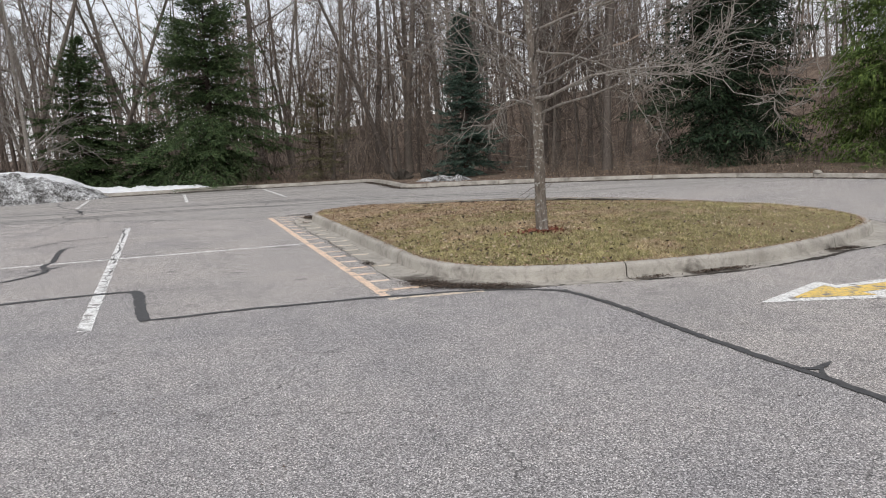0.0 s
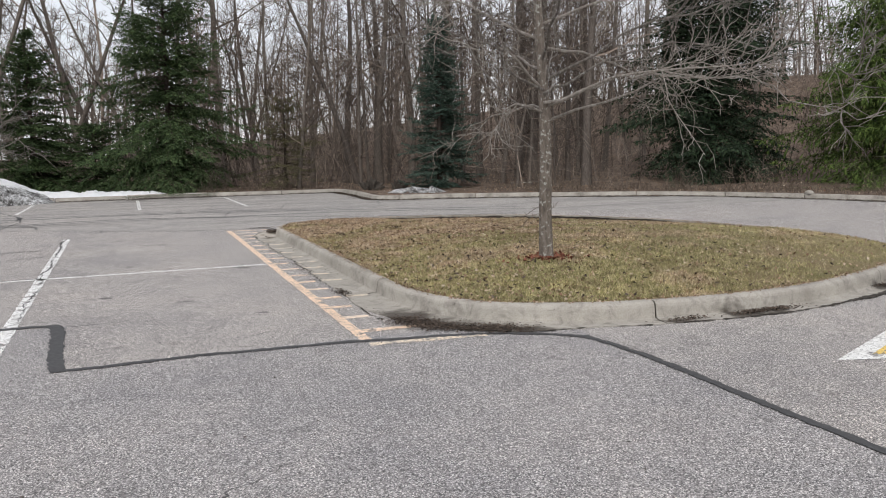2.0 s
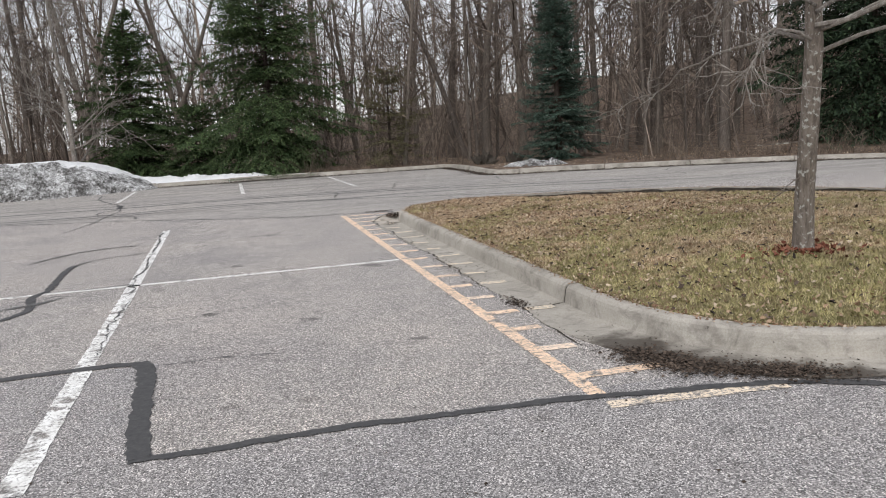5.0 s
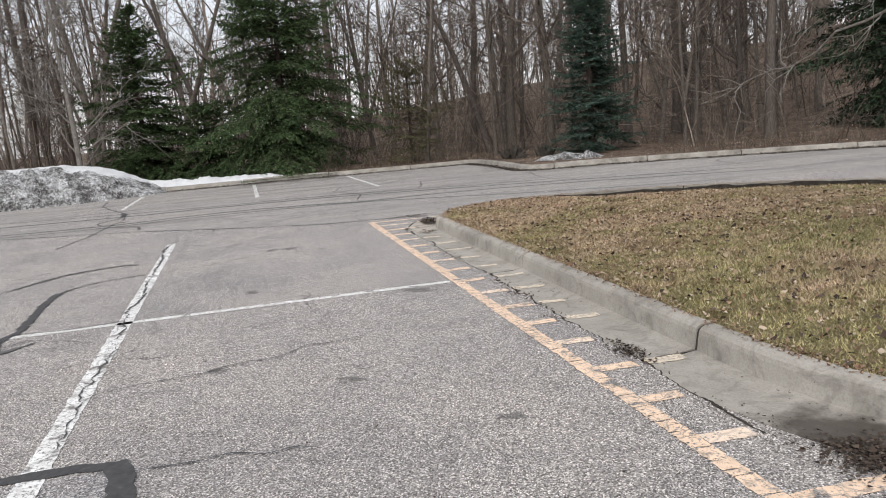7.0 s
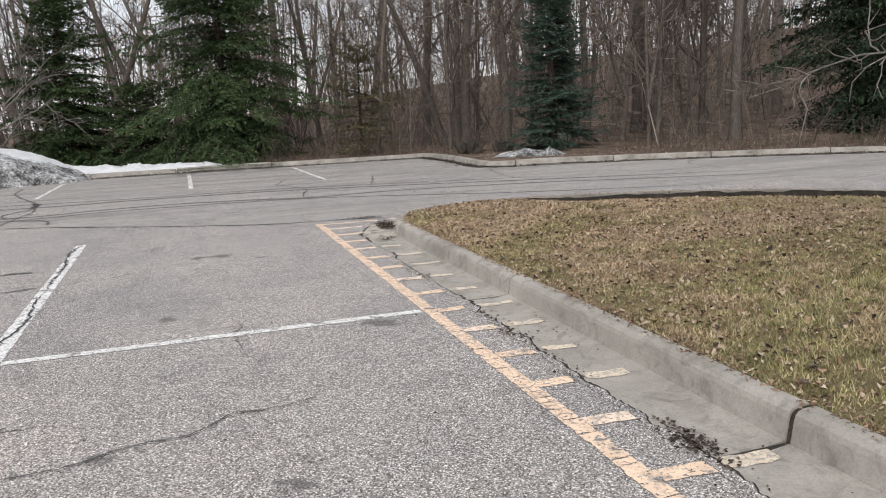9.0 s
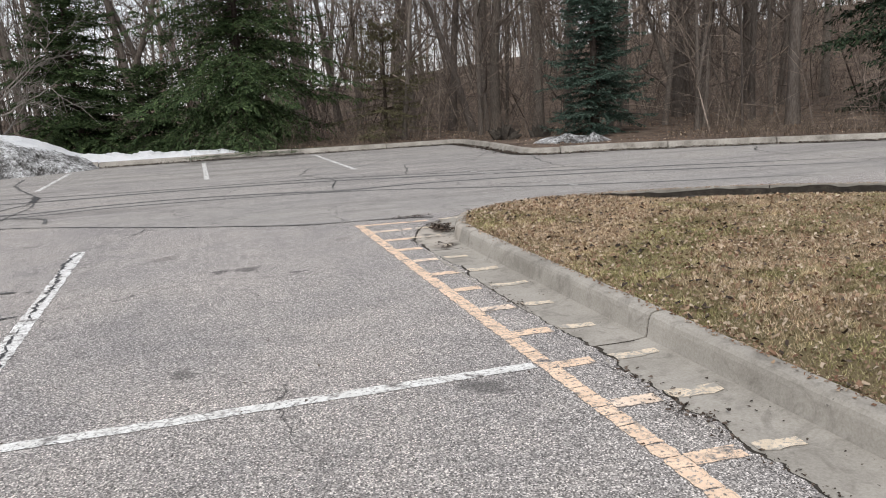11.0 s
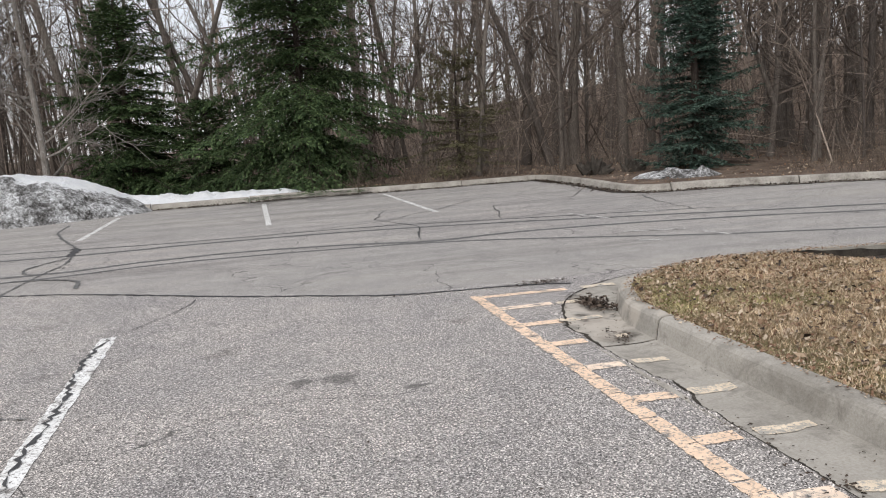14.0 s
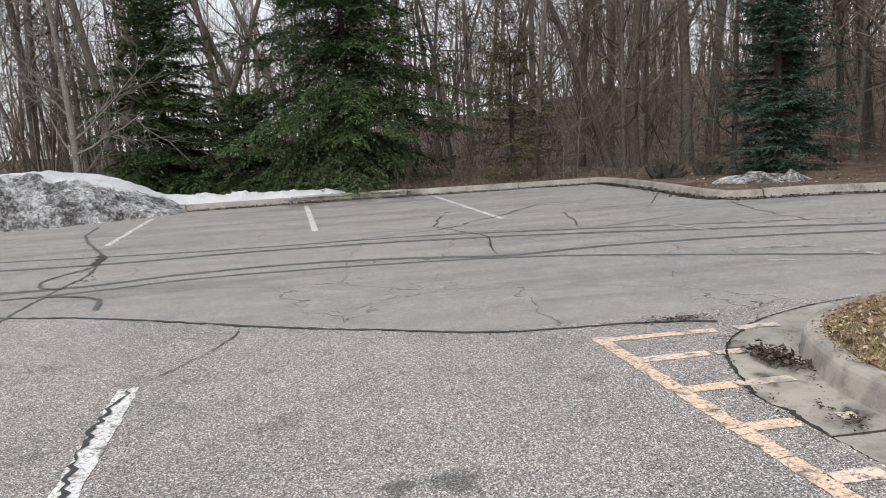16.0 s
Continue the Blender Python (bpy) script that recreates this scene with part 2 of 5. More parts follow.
def make_snow(name, bias, end=0.0):
    """Old snow: clean and white on top and behind, gritty grey where the plough pushed it."""
    m = Mat(name, 0.6, spec=0.3)
    sep = m.n.new("ShaderNodeSeparateXYZ")
    m.l.new(m.co, sep.inputs[0])
    geo = m.n.new("ShaderNodeNewGeometry")
    nrm = m.n.new("ShaderNodeSeparateXYZ")
    m.l.new(geo.outputs["Normal"], nrm.inputs[0])
    clean = m.math("ADD", m.math("MULTIPLY", nrm.outputs["Z"], 0.6), m.math("MULTIPLY", sep.outputs["Y"], 0.55))
    clean = m.math("SUBTRACT", clean, m.math("MULTIPLY", m.math("MAXIMUM", m.math("ADD", sep.outputs["X"], 4.7), 0.0), end))
    clean = m.math("ADD", clean, m.math("MULTIPLY", m.math("SUBTRACT", m.noise(1.3, 6, 0.7), 0.5), 1.6))
    mask = m.ramp(m.math("ADD", clean, bias), [(0.45, 0.0), (0.6, 1.0)])
    mp = m.n.new("ShaderNodeMapping")
    mp.inputs["Scale"].default_value = (0.8, 1.0, 1.5)
    m.l.new(m.co, mp.inputs["Vector"])
    lay = mp.outputs[0]
    grey = m.ramp(m.math("ADD", m.math("MULTIPLY", m.noise(1.7, 8, 0.78, co=lay), 0.36), m.math("ADD", m.math("MULTIPLY", m.noise(6.5, 5, 0.75), 0.32), m.math("MULTIPLY", m.noise(17, 4, 0.8), 0.32))), [(0.41, (0.022, 0.02, 0.018)), (0.465, (0.13, 0.125, 0.12)), (0.515, (0.4, 0.4, 0.4)), (0.58, (0.85, 0.86, 0.87))])
    white = m.ramp(m.noise(3.5, 5), [(0.3, (0.82, 0.84, 0.87)), (0.6, (0.92, 0.93, 0.94))])
    m.bump(m.noise(11, 6, 0.75), 0.9, 0.12)
    return m.done(m.mix(mask, grey, white))


ASPHALT = make_asphalt()
WHITE = make_paint("worn_white_paint", (0.84, 0.84, 0.82), 0.455, 5.0)
WHITE_WORN = make_paint("cracked_white_paint", (0.86, 0.86, 0.85), 0.44, 9.0)
YELLOW = make_paint("worn_orange_yellow_paint", (0.93, 0.7, 0.52), 0.43, 10.0, 0.7)
PALE_YELLOW = make_paint("faded_cream_paint", (0.94, 0.76, 0.61), 0.42, 6.0)
END_PAINT = make_paint("worn_cream_paint", (0.9, 0.76, 0.6), 0.475, 6.0)
GUTTER_PAINT = make_paint("faded_gutter_paint", (0.8, 0.68, 0.53), 0.465, 4.0, 0.3, (0.4, 0.375, 0.335))
ARROW_YELLOW = make_paint("bright_yellow_paint", (0.85, 0.6, 0.16), 0.44, 5.0)
CROSS_WHITE = make_paint("chipped_white_paint", (0.84, 0.84, 0.82), 0.435, 8.0, 0.8)
ARROW_WHITE = make_paint("arrow_white_paint", (0.84, 0.84, 0.82), 0.425, 4.0)
FAINT = make_paint("almost_gone_white_paint", (0.62, 0.61, 0.59), 0.49, 6.0)
CONCRETE = make_concrete()
KERB_OLD = make_noise_mat("weathered_far_kerb", [(0.3, (0.17, 0.155, 0.135)), (0.48, (0.33, 0.305, 0.27)), (0.7, (0.45, 0.42, 0.375))], 2.2, 0.9, 30, 0.5, 0.01)
TAR = make_tar()
TYRE = make_noise_mat("tyre_mark", [(0.3, (0.11, 0.109, 0.108)), (0.65, (0.2, 0.197, 0.192))], 5, 0.8, 90)
DIRT = make_noise_mat("wet_gutter_dirt", [(0.3, (0.03, 0.026, 0.022)), (0.6, (0.07, 0.06, 0.05)), (0.8, (0.15, 0.135, 0.115))], 9, 0.9, 60)
TURF = make_noise_mat("winter_turf", [(0.3, (0.24, 0.175, 0.105)), (0.5, (0.27, 0.215, 0.125)), (0.7, (0.19, 0.185, 0.08))], 0.9, 0.95, 130, 1.0, 0.02)
FOREST = make_noise_mat("leaf_litter_soil", [(0.3, (0.075, 0.053, 0.04)), (0.5, (0.15, 0.11, 0.084)), (0.72, (0.24, 0.185, 0.145))], 1.3, 0.95, 14, 0.9, 0.05)
def make_blades():
    m = Mat("grass_blades", 0.8, spec=0.2)
    straw = m.ramp(m.island(), [(0.0, (0.24, 0.17, 0.1)), (0.35, (0.45, 0.335, 0.22)), (0.7, (0.6, 0.475, 0.33)), (1.0, (0.74, 0.62, 0.48))])
    green = m.ramp(m.island(), [(0.0, (0.15, 0.175, 0.06)), (0.5, (0.3, 0.3, 0.12)), (1.0, (0.54, 0.48, 0.27))])
    sep = m.n.new("ShaderNodeSeparateXYZ")
    m.l.new(m.co, sep.inputs[0])
    fresher = m.math("MULTIPLY", m.math("SUBTRACT", 13.5, sep.outputs["Y"]), 0.018)
    where = m.ramp(m.math("ADD", m.noise(0.8, 5, 0.65), fresher), [(0.44, 0.0), (0.55, 0.75)])
    tuft = m.ramp(m.noise(6.5, 5, 0.75), [(0.34, (0.42, 0.39, 0.35)), (0.48, (0.92, 0.92, 0.92)), (0.66, (1.4, 1.38, 1.34))])
    broad = m.ramp(m.noise(1.5, 4, 0.7), [(0.32, (0.68, 0.66, 0.62)), (0.5, (1.0, 1.0, 1.0)), (0.68, (1.2, 1.18, 1.14))])
    tuft = m.mix(1.0, tuft, broad, "MULTIPLY")
    return m.done(m.mix(1.0, m.mix(where, straw, green), tuft, "MULTIPLY"))


BLADE = make_blades()
LEAF = make_island_mat("dry_leaves", [(0.0, (0.16, 0.085, 0.055)), (0.3, (0.24, 0.145, 0.092)), (0.7, (0.37, 0.265, 0.175)), (1.0, (0.6, 0.5, 0.39))])
PALE_LEAF = make_island_mat("pale_dry_leaves", [(0.0, (0.24, 0.14, 0.09)), (0.5, (0.38, 0.27, 0.18)), (1.0, (0.58, 0.48, 0.37))])
DARK_LEAF = make_island_mat("wet_leaves", [(0.0, (0.03, 0.023, 0.018)), (0.6, (0.075, 0.054, 0.041)), (1.0, (0.15, 0.115, 0.09))])
RED_LEAF = make_island_mat("red_mulch", [(0.0, (0.12, 0.04, 0.025)), (0.6, (0.24, 0.085, 0.055)), (1.0, (0.34, 0.17, 0.11))])
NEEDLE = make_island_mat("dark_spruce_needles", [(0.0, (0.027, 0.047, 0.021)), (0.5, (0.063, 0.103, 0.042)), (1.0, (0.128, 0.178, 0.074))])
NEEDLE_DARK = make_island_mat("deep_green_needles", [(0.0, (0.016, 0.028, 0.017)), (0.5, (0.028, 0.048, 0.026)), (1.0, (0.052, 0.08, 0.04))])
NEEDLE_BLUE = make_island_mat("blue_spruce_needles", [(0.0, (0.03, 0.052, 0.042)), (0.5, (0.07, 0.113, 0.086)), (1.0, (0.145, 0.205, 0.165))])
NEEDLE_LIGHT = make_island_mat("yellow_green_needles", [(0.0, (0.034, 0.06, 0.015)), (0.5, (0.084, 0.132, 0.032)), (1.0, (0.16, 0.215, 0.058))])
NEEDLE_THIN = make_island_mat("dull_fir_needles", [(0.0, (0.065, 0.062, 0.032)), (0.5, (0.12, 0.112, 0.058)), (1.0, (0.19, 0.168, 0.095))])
BARK = make_bark("forest_bark", (0.06, 0.05, 0.043), (0.135, 0.117, 0.103), (0.23, 0.205, 0.185))
BARK_LAWN = make_bark("lichened_bark", (0.07, 0.059, 0.05), (0.16, 0.138, 0.12), (0.25, 0.222, 0.198), 0.9)
LIMB = make_bark("pale_lawn_tree_bark", (0.11, 0.097, 0.086), (0.21, 0.192, 0.175), (0.33, 0.31, 0.287), 0.5)
TWIG = make_bark("twig_bark", (0.08, 0.067, 0.058), (0.145, 0.123, 0.108), (0.225, 0.195, 0.175), 0.0, True)
STRAW_TWIG = make_bark("dead_stems", (0.09, 0.074, 0.057), (0.165, 0.137, 0.11), (0.27, 0.232, 0.19), 0.0, True)
SPRUCE_BARK = make_bark("spruce_bark", (0.04, 0.032, 0.026), (0.08, 0.065, 0.055), (0.13, 0.11, 0.095))
SNOW = make_snow("ploughed_snow", 0.42, 0.42)
SNOW_CLEAN = make_snow("clean_snow", 1.1)
SNOW_DIRTY = make_snow("dirty_snow", -0.3)


# ---- mesh helpers ----
def mesh_object(name, verts, faces, mat, parent=None, label="", smooth=False):
    me = bpy.data.meshes.new(name)
    me.from_pydata([tuple(v) for v in verts], [], faces)
    me.materials.append(mat)
    if smooth:
        me.polygons.foreach_set("use_smooth", [True] * len(me.polygons))
    me.update()
    ob = new(name, me)
    if parent is not None:
        ob.parent = parent
    return tagged(ob, label)


def fast_mesh(name, verts, loops, per_face, mat, parent=None, label=""):
    """Many equal-sided faces from arrays."""
    verts, loops = np.asarray(verts, dtype=np.float32), np.asarray(loops, dtype=np.int32)
    count = len(loops) // per_face
    me = bpy.data.meshes.new(name)
    me.vertices.add(len(verts))
    me.vertices.foreach_set("co", verts.ravel())
    me.loops.add(len(loops))
    me.loops.foreach_set("vertex_index", loops)
    me.polygons.add(count)
    me.polygons.foreach_set("loop_start", np.arange(count, dtype=np.int32) * per_face)
    me.update(calc_edges=True)
    me.validate()
    me.materials.append(mat)
    ob = new(name, me)
    if parent is not None:
        ob.parent = parent
    return tagged(ob, label)


def group_at(name, x=0, y=0, z=0):
    ob = new(name)
    ob.location = (x, y, z)
    return ob


def spline(points, step, closed=False):
    """Evenly stepped smooth curve through the points."""
    p = np.array(points, dtype=float)
    n = len(p)
    out = []
    for i in range(n if closed else n - 1):
        if closed:
            a, b, c, d = p[(i - 1) % n], p[i], p[(i + 1) % n], p[(i + 2) % n]
        else:
            a, b, c, d = p[max(i - 1, 0)], p[i], p[i + 1], p[min(i + 2, n - 1)]
        k = max(1, int(round(np.linalg.norm(c - b) / step)))
        for j in range(k):
            t = j / k
            out.append(0.5 * (2 * b + (c - a) * t + (2 * a - 5 * b + 4 * c - d) * t * t + (3 * b - a - 3 * c + d) * t ** 3))
    if not closed:
        out.append(p[-1])
    return np.array(out)


def straight(points, step):
    """Evenly stepped polyline with its corners kept."""
    out = []
    for (x0, y0), (x1, y1) in zip(points, points[1:]):
        k = max(1, int(round(math.hypot(x1 - x0, y1 - y0) / step)))
        out += [(x0 + (x1 - x0) * j / k, y0 + (y1 - y0) * j / k) for j in range(k)]
    return np.array(out + [points[-1]], dtype=float)


def normals(path, closed=False):
    """Unit normals to the right of the path's way."""
    if closed:
        t = np.roll(path, -1, 0) - np.roll(path, 1, 0)
    else:
        t = np.gradient(path, axis=0)
    t /= np.maximum(np.linalg.norm(t, axis=1, keepdims=True), 1e-9)
    return np.stack([t[:, 1], -t[:, 0]], 1)


def ribbon(name, path, width, z, mat, parent=None, label="", rough=0.0, taper=False):
    """A flat strip along a path with uneven edges."""
    rng = np.random.default_rng(len(path) * 7 + int(abs(path[0][0]) * 100))
    nr = normals(path)
    n = len(path)
    w = np.full(n, width / 2.0)
    if taper:
        w *= np.clip(np.minimum(np.arange(n), np.arange(n)[::-1]) / max(2, n * 0.15), 0.12, 1)
    ja = w * (1 + rough * rng.uniform(-1, 1, n))
    jb = w * (1 + rough * rng.uniform(-1, 1, n))
    L, R = path - nr * ja[:, None], path + nr * jb[:, None]
    verts = [(*p, z) for p in L] + [(*p, z) for p in R]
    faces = [(i, n + i, n + i + 1, i + 1) for i in range(n - 1)]
    return mesh_object(name, verts, faces, mat, parent, label)


def sweep(path, nr, profile):
    """Verts and faces of a profile (offset along the normal, height) carried along a path, capped."""
    m = len(profile)
    verts = [(p[0] + n[0] * o, p[1] + n[1] * o, z) for p, n in zip(path, nr) for o, z in profile]
    faces = []
    for i in range(len(path) - 1):
        for j in range(m - 1):
            a = i * m + j
            faces.append((a, a + 1, a + m + 1, a + m))
    faces.append(tuple(range(m - 1, -1, -1)))
    k = (len(path) - 1) * m
    faces.append(tuple(range(k, k + m)))
    return verts, faces


def path_distance(px, py, path, closed=False):
    """Shortest distance from points to a polyline."""
    best = np.full(np.shape(px), 1e9)
    q = np.vstack([path, path[:1]]) if closed else path
    for (x0, y0), (x1, y1) in zip(q[:-1], q[1:]):
        dx, dy = x1 - x0, y1 - y0
        t = np.clip(((px - x0) * dx + (py - y0) * dy) / max(dx * dx + dy * dy, 1e-9), 0, 1)
        best = np.minimum(best, np.hypot(px - x0 - t * dx, py - y0 - t * dy))
    return best


def inside(px, py, poly):
    """Which points lie in a polygon."""
    hit = np.zeros(np.shape(px), dtype=bool)
    x0, y0 = poly[-1]
    for x1, y1 in poly:
        with np.errstate(divide="ignore", invalid="ignore"):
            c = ((y1 > py) != (y0 > py)) & (px < (x0 - x1) * (py - y1) / (y0 - y1 + 1e-12) + x1)
        hit ^= c
        x0, y0 = x1, y1
    return hit


def smooth01(v):
    v = np.clip(v, 0, 1)
    return v * v * (3 - 2 * v)


# ---- the lot, its far kerb, and the land behind ----
FAR_KERB = np.vstack([
    straight([(-60, 34.0), (-6.5, 34.0), (1.2, 34.3), (4.6, 34.0), (7.75, 34.0)], 0.5),
    spline([(7.9, 33.6), (7.9, 31.0), (7.75, 28.6), (8.0, 27.85), (8.7, 27.6), (9.75, 27.4), (13.2, 25.9), (17.0, 23.7), (18.9, 20.9), (19.9, 18.3), (20.6, 15.5), (21.0, 12.0), (21.0, 6.0), (21.0, -20.0), (21.0, -60.0)], 0.4),
])
LOT = np.vstack([FAR_KERB, [(-60, -60)]])


def land(x, y):
    """Height of the ground sheet."""
    x, y = np.asarray(x, dtype=float), np.asarray(y, dtype=float)
    d = path_distance(x, y, LOT[::2], True) * np.where(inside(x, y, LOT), -1, 1)
    rise = smooth01((d - 3) / 40.0) * (3.6 * smooth01((x - 7.0 + (y - 40) * 0.1) / 22.0) + 3.4 * smooth01((x - 16) / 26.0) - 0.6 * smooth01((4 - x) / 20.0))
    rise = 0.72 * rise * (1 + 0.3 * np.sin(x * 0.13 + 0.7) + 0.2 * np.sin(x * 0.31 + y * 0.11))
    bumps = 0.12 * np.sin(x * 0.7 + 1.3 * np.sin(y * 0.31)) * np.sin(y * 0.53 + x * 0.21) * smooth01(d / 6)
    return np.where(d < 0.12, -0.12, -0.12 + 0.24 * smooth01((d - 0.12) / 0.35) + rise + bumps)


def build_ground():
    xs = np.concatenate([np.arange(-600, -60, 60), np.arange(-60, -14, 3.0), np.arange(-14, 30, 0.35), np.arange(30, 100, 3.0), np.arange(100, 640, 60)])
    ys = np.concatenate([np.arange(-600, -60, 60), np.arange(-60, 8, 4.0), np.arange(8, 44, 0.35), np.arange(44, 120, 3.0), np.arange(120, 640, 60)])
    gx, gy = np.meshgrid(xs, ys)
    gz = land(gx, gy)
    nx = len(xs)
    verts = np.stack([gx.ravel(), gy.ravel(), gz.ravel()], 1)
    i = (np.arange(len(ys) - 1)[:, None] * nx + np.arange(nx - 1)[None]).ravel()
    loops = np.stack([i, i + 1, i + nx + 1, i + nx], 1).ravel()
    ob = fast_mesh("ground", verts, loops, 4, FOREST)
    tagged(ob, "brown leaf-littered woodland ground rising behind the lot", "ground", kind="structure")
    lot = mesh_object("road", [(x, y, 0.0) for x, y in LOT], [tuple(range(len(LOT)))[::-1]], ASPHALT)
    bm = bmesh.new()
    bm.from_mesh(lot.data)
    bmesh.ops.recalc_face_normals(bm, faces=bm.faces)
    if bm.faces[:][0].normal.z < 0:
        bmesh.ops.reverse_faces(bm, faces=bm.faces)
    bmesh.ops.triangulate(bm, faces=bm.faces)
    bm.to_mesh(lot.data)
    bm.free()
    tagged(lot, "weathered grey asphalt parking lot with pale chippings", "parking lot", kind="structure")


build_ground()

KERB_PROFILE = [(0.0, -0.05), (0.0, 0.01), (-0.035, 0.1), (-0.05, 0.135), (-0.08, 0.152), (-0.19, 0.158), (-0.205, 0.15), (-0.205, -0.05)]


def build_far_kerb():
    kerb = tagged(group_at("far_kerb"), "pale concrete kerb edging the asphalt lot", "kerb", kind="structure")
    path = FAR_KERB
    keep = (path[:, 0] > -22) & (path[:, 1] > -12)
    path = path[keep]
    step = np.r_[0, np.cumsum(np.linalg.norm(np.diff(path, axis=0), axis=1))]
    nr = normals(path)
    # the lot lies to the right of the way
    start = 0.0
    while start < step[-1] - 0.3:
        length = 2.4 + 0.9 * RNG.random()
        stop = min(start + length, step[-1])
        s = np.linspace(start + 0.012, stop - 0.012, 7)
        px = np.stack([np.interp(s, step, path[:, 0]), np.interp(s, step, path[:, 1])], 1)
        pn = np.stack([np.interp(s, step, nr[:, 0]), np.interp(s, step, nr[:, 1])], 1)
        lift = RNG.uniform(-0.012, 0.012)
        v, f = sweep(px, pn, [(o, z + (lift if z > 0.05 else 0)) for o, z in KERB_PROFILE])
        mesh_object("kerb_stone", v, f, KERB_OLD, kerb)
        start = stop
    dirt = path + nr * 0.15
    dirt = straight(dirt.tolist(), 0.09)
    rng = np.random.default_rng(41)
    swell = np.convolve(rng.normal(0, 1, len(dirt)), np.ones(30) / 9, "same") + np.convolve(rng.normal(0, 1, len(dirt)), np.ones(5) / 4, "same")
    tagged(ribbon("leaf_dirt", dirt, 0.2 * np.clip(1 + 0.5 * swell, 0.15, 2.4), 0.004, DIRT, None, "", 0.4), "dark strip of dirt and leaf crumbs along the kerb", "dirt", kind="stuff")


build_far_kerb()

# ---- the planted island ----
ISLAND = spline([
    (2.61, 11.0), (2.605, 14.5), (2.59, 17.4), (2.7, 18.2), (3.02, 18.82), (3.65, 19.25), (4.6, 19.4), (6.5, 18.98), (8.4, 17.95), (9.85, 16.35),
    (10.65, 14.4), (10.98, 12.3), (10.8, 10.75), (10.2, 9.72), (9.4, 9.1), (8.4, 8.62), (7.0, 8.18), (5.8, 8.05), (4.6, 8.16), (3.8, 8.4), (3.2, 8.75), (2.82, 9.3), (2.64, 10.0)], 0.12, True)
ISLAND_N = normals(ISLAND, True)
if path_distance(np.array([ISLAND[0][0] + ISLAND_N[0][0]]), np.array([ISLAND[0][1] + ISLAND_N[0][1]]), np.array([[6.5, 13.5], [6.6, 13.5]]))[0] < 3.9:
    ISLAND_N = -ISLAND_N
TURF_EDGE = ISLAND - ISLAND_N * 0.14
# the gutter slab is wide beside the stalls and narrow along the near side
GUTTER = 0.43 - 0.2 * smooth01((ISLAND[:, 0] - 3.2) / 1.0) * smooth01((9.0 - ISLAND[:, 0]) / 1.0) * (ISLAND[:, 1] < 10)


def mound(x, y):
    """Height of the island's turf."""
    d = path_distance(x, y, TURF_EDGE, True)
    back = smooth01((x - 4.6) / 1.2) * smooth01((y - 12.2) / 1.2)
    worn = 0.115 * back * (1 - smooth01((d - 0.1) / 1.5))
    return 0.165 - worn + 0.29 * (1 - np.exp(-d / (1.8 + 2.6 * smooth01((y - 13) / 4)))) * smooth01(d / 0.25 + 0.3) * (1 - 0.34 * smooth01((y - 11.5) / 4)) + 0.012 * np.sin(x * 5.1 + y * 2.3) * np.sin(y * 4.3 - x)


def ring_pieces(cuts):
    """Index runs of the island outline between the joints nearest to the cut points."""
    idx = sorted(int(np.argmin(np.hypot(ISLAND[:, 0] - x, ISLAND[:, 1] - y))) for x, y in cuts)
    n = len(ISLAND)
    for a, b in zip(idx, idx[1:] + [idx[0] + n]):
        yield [i % n for i in range(a, b + 1)]


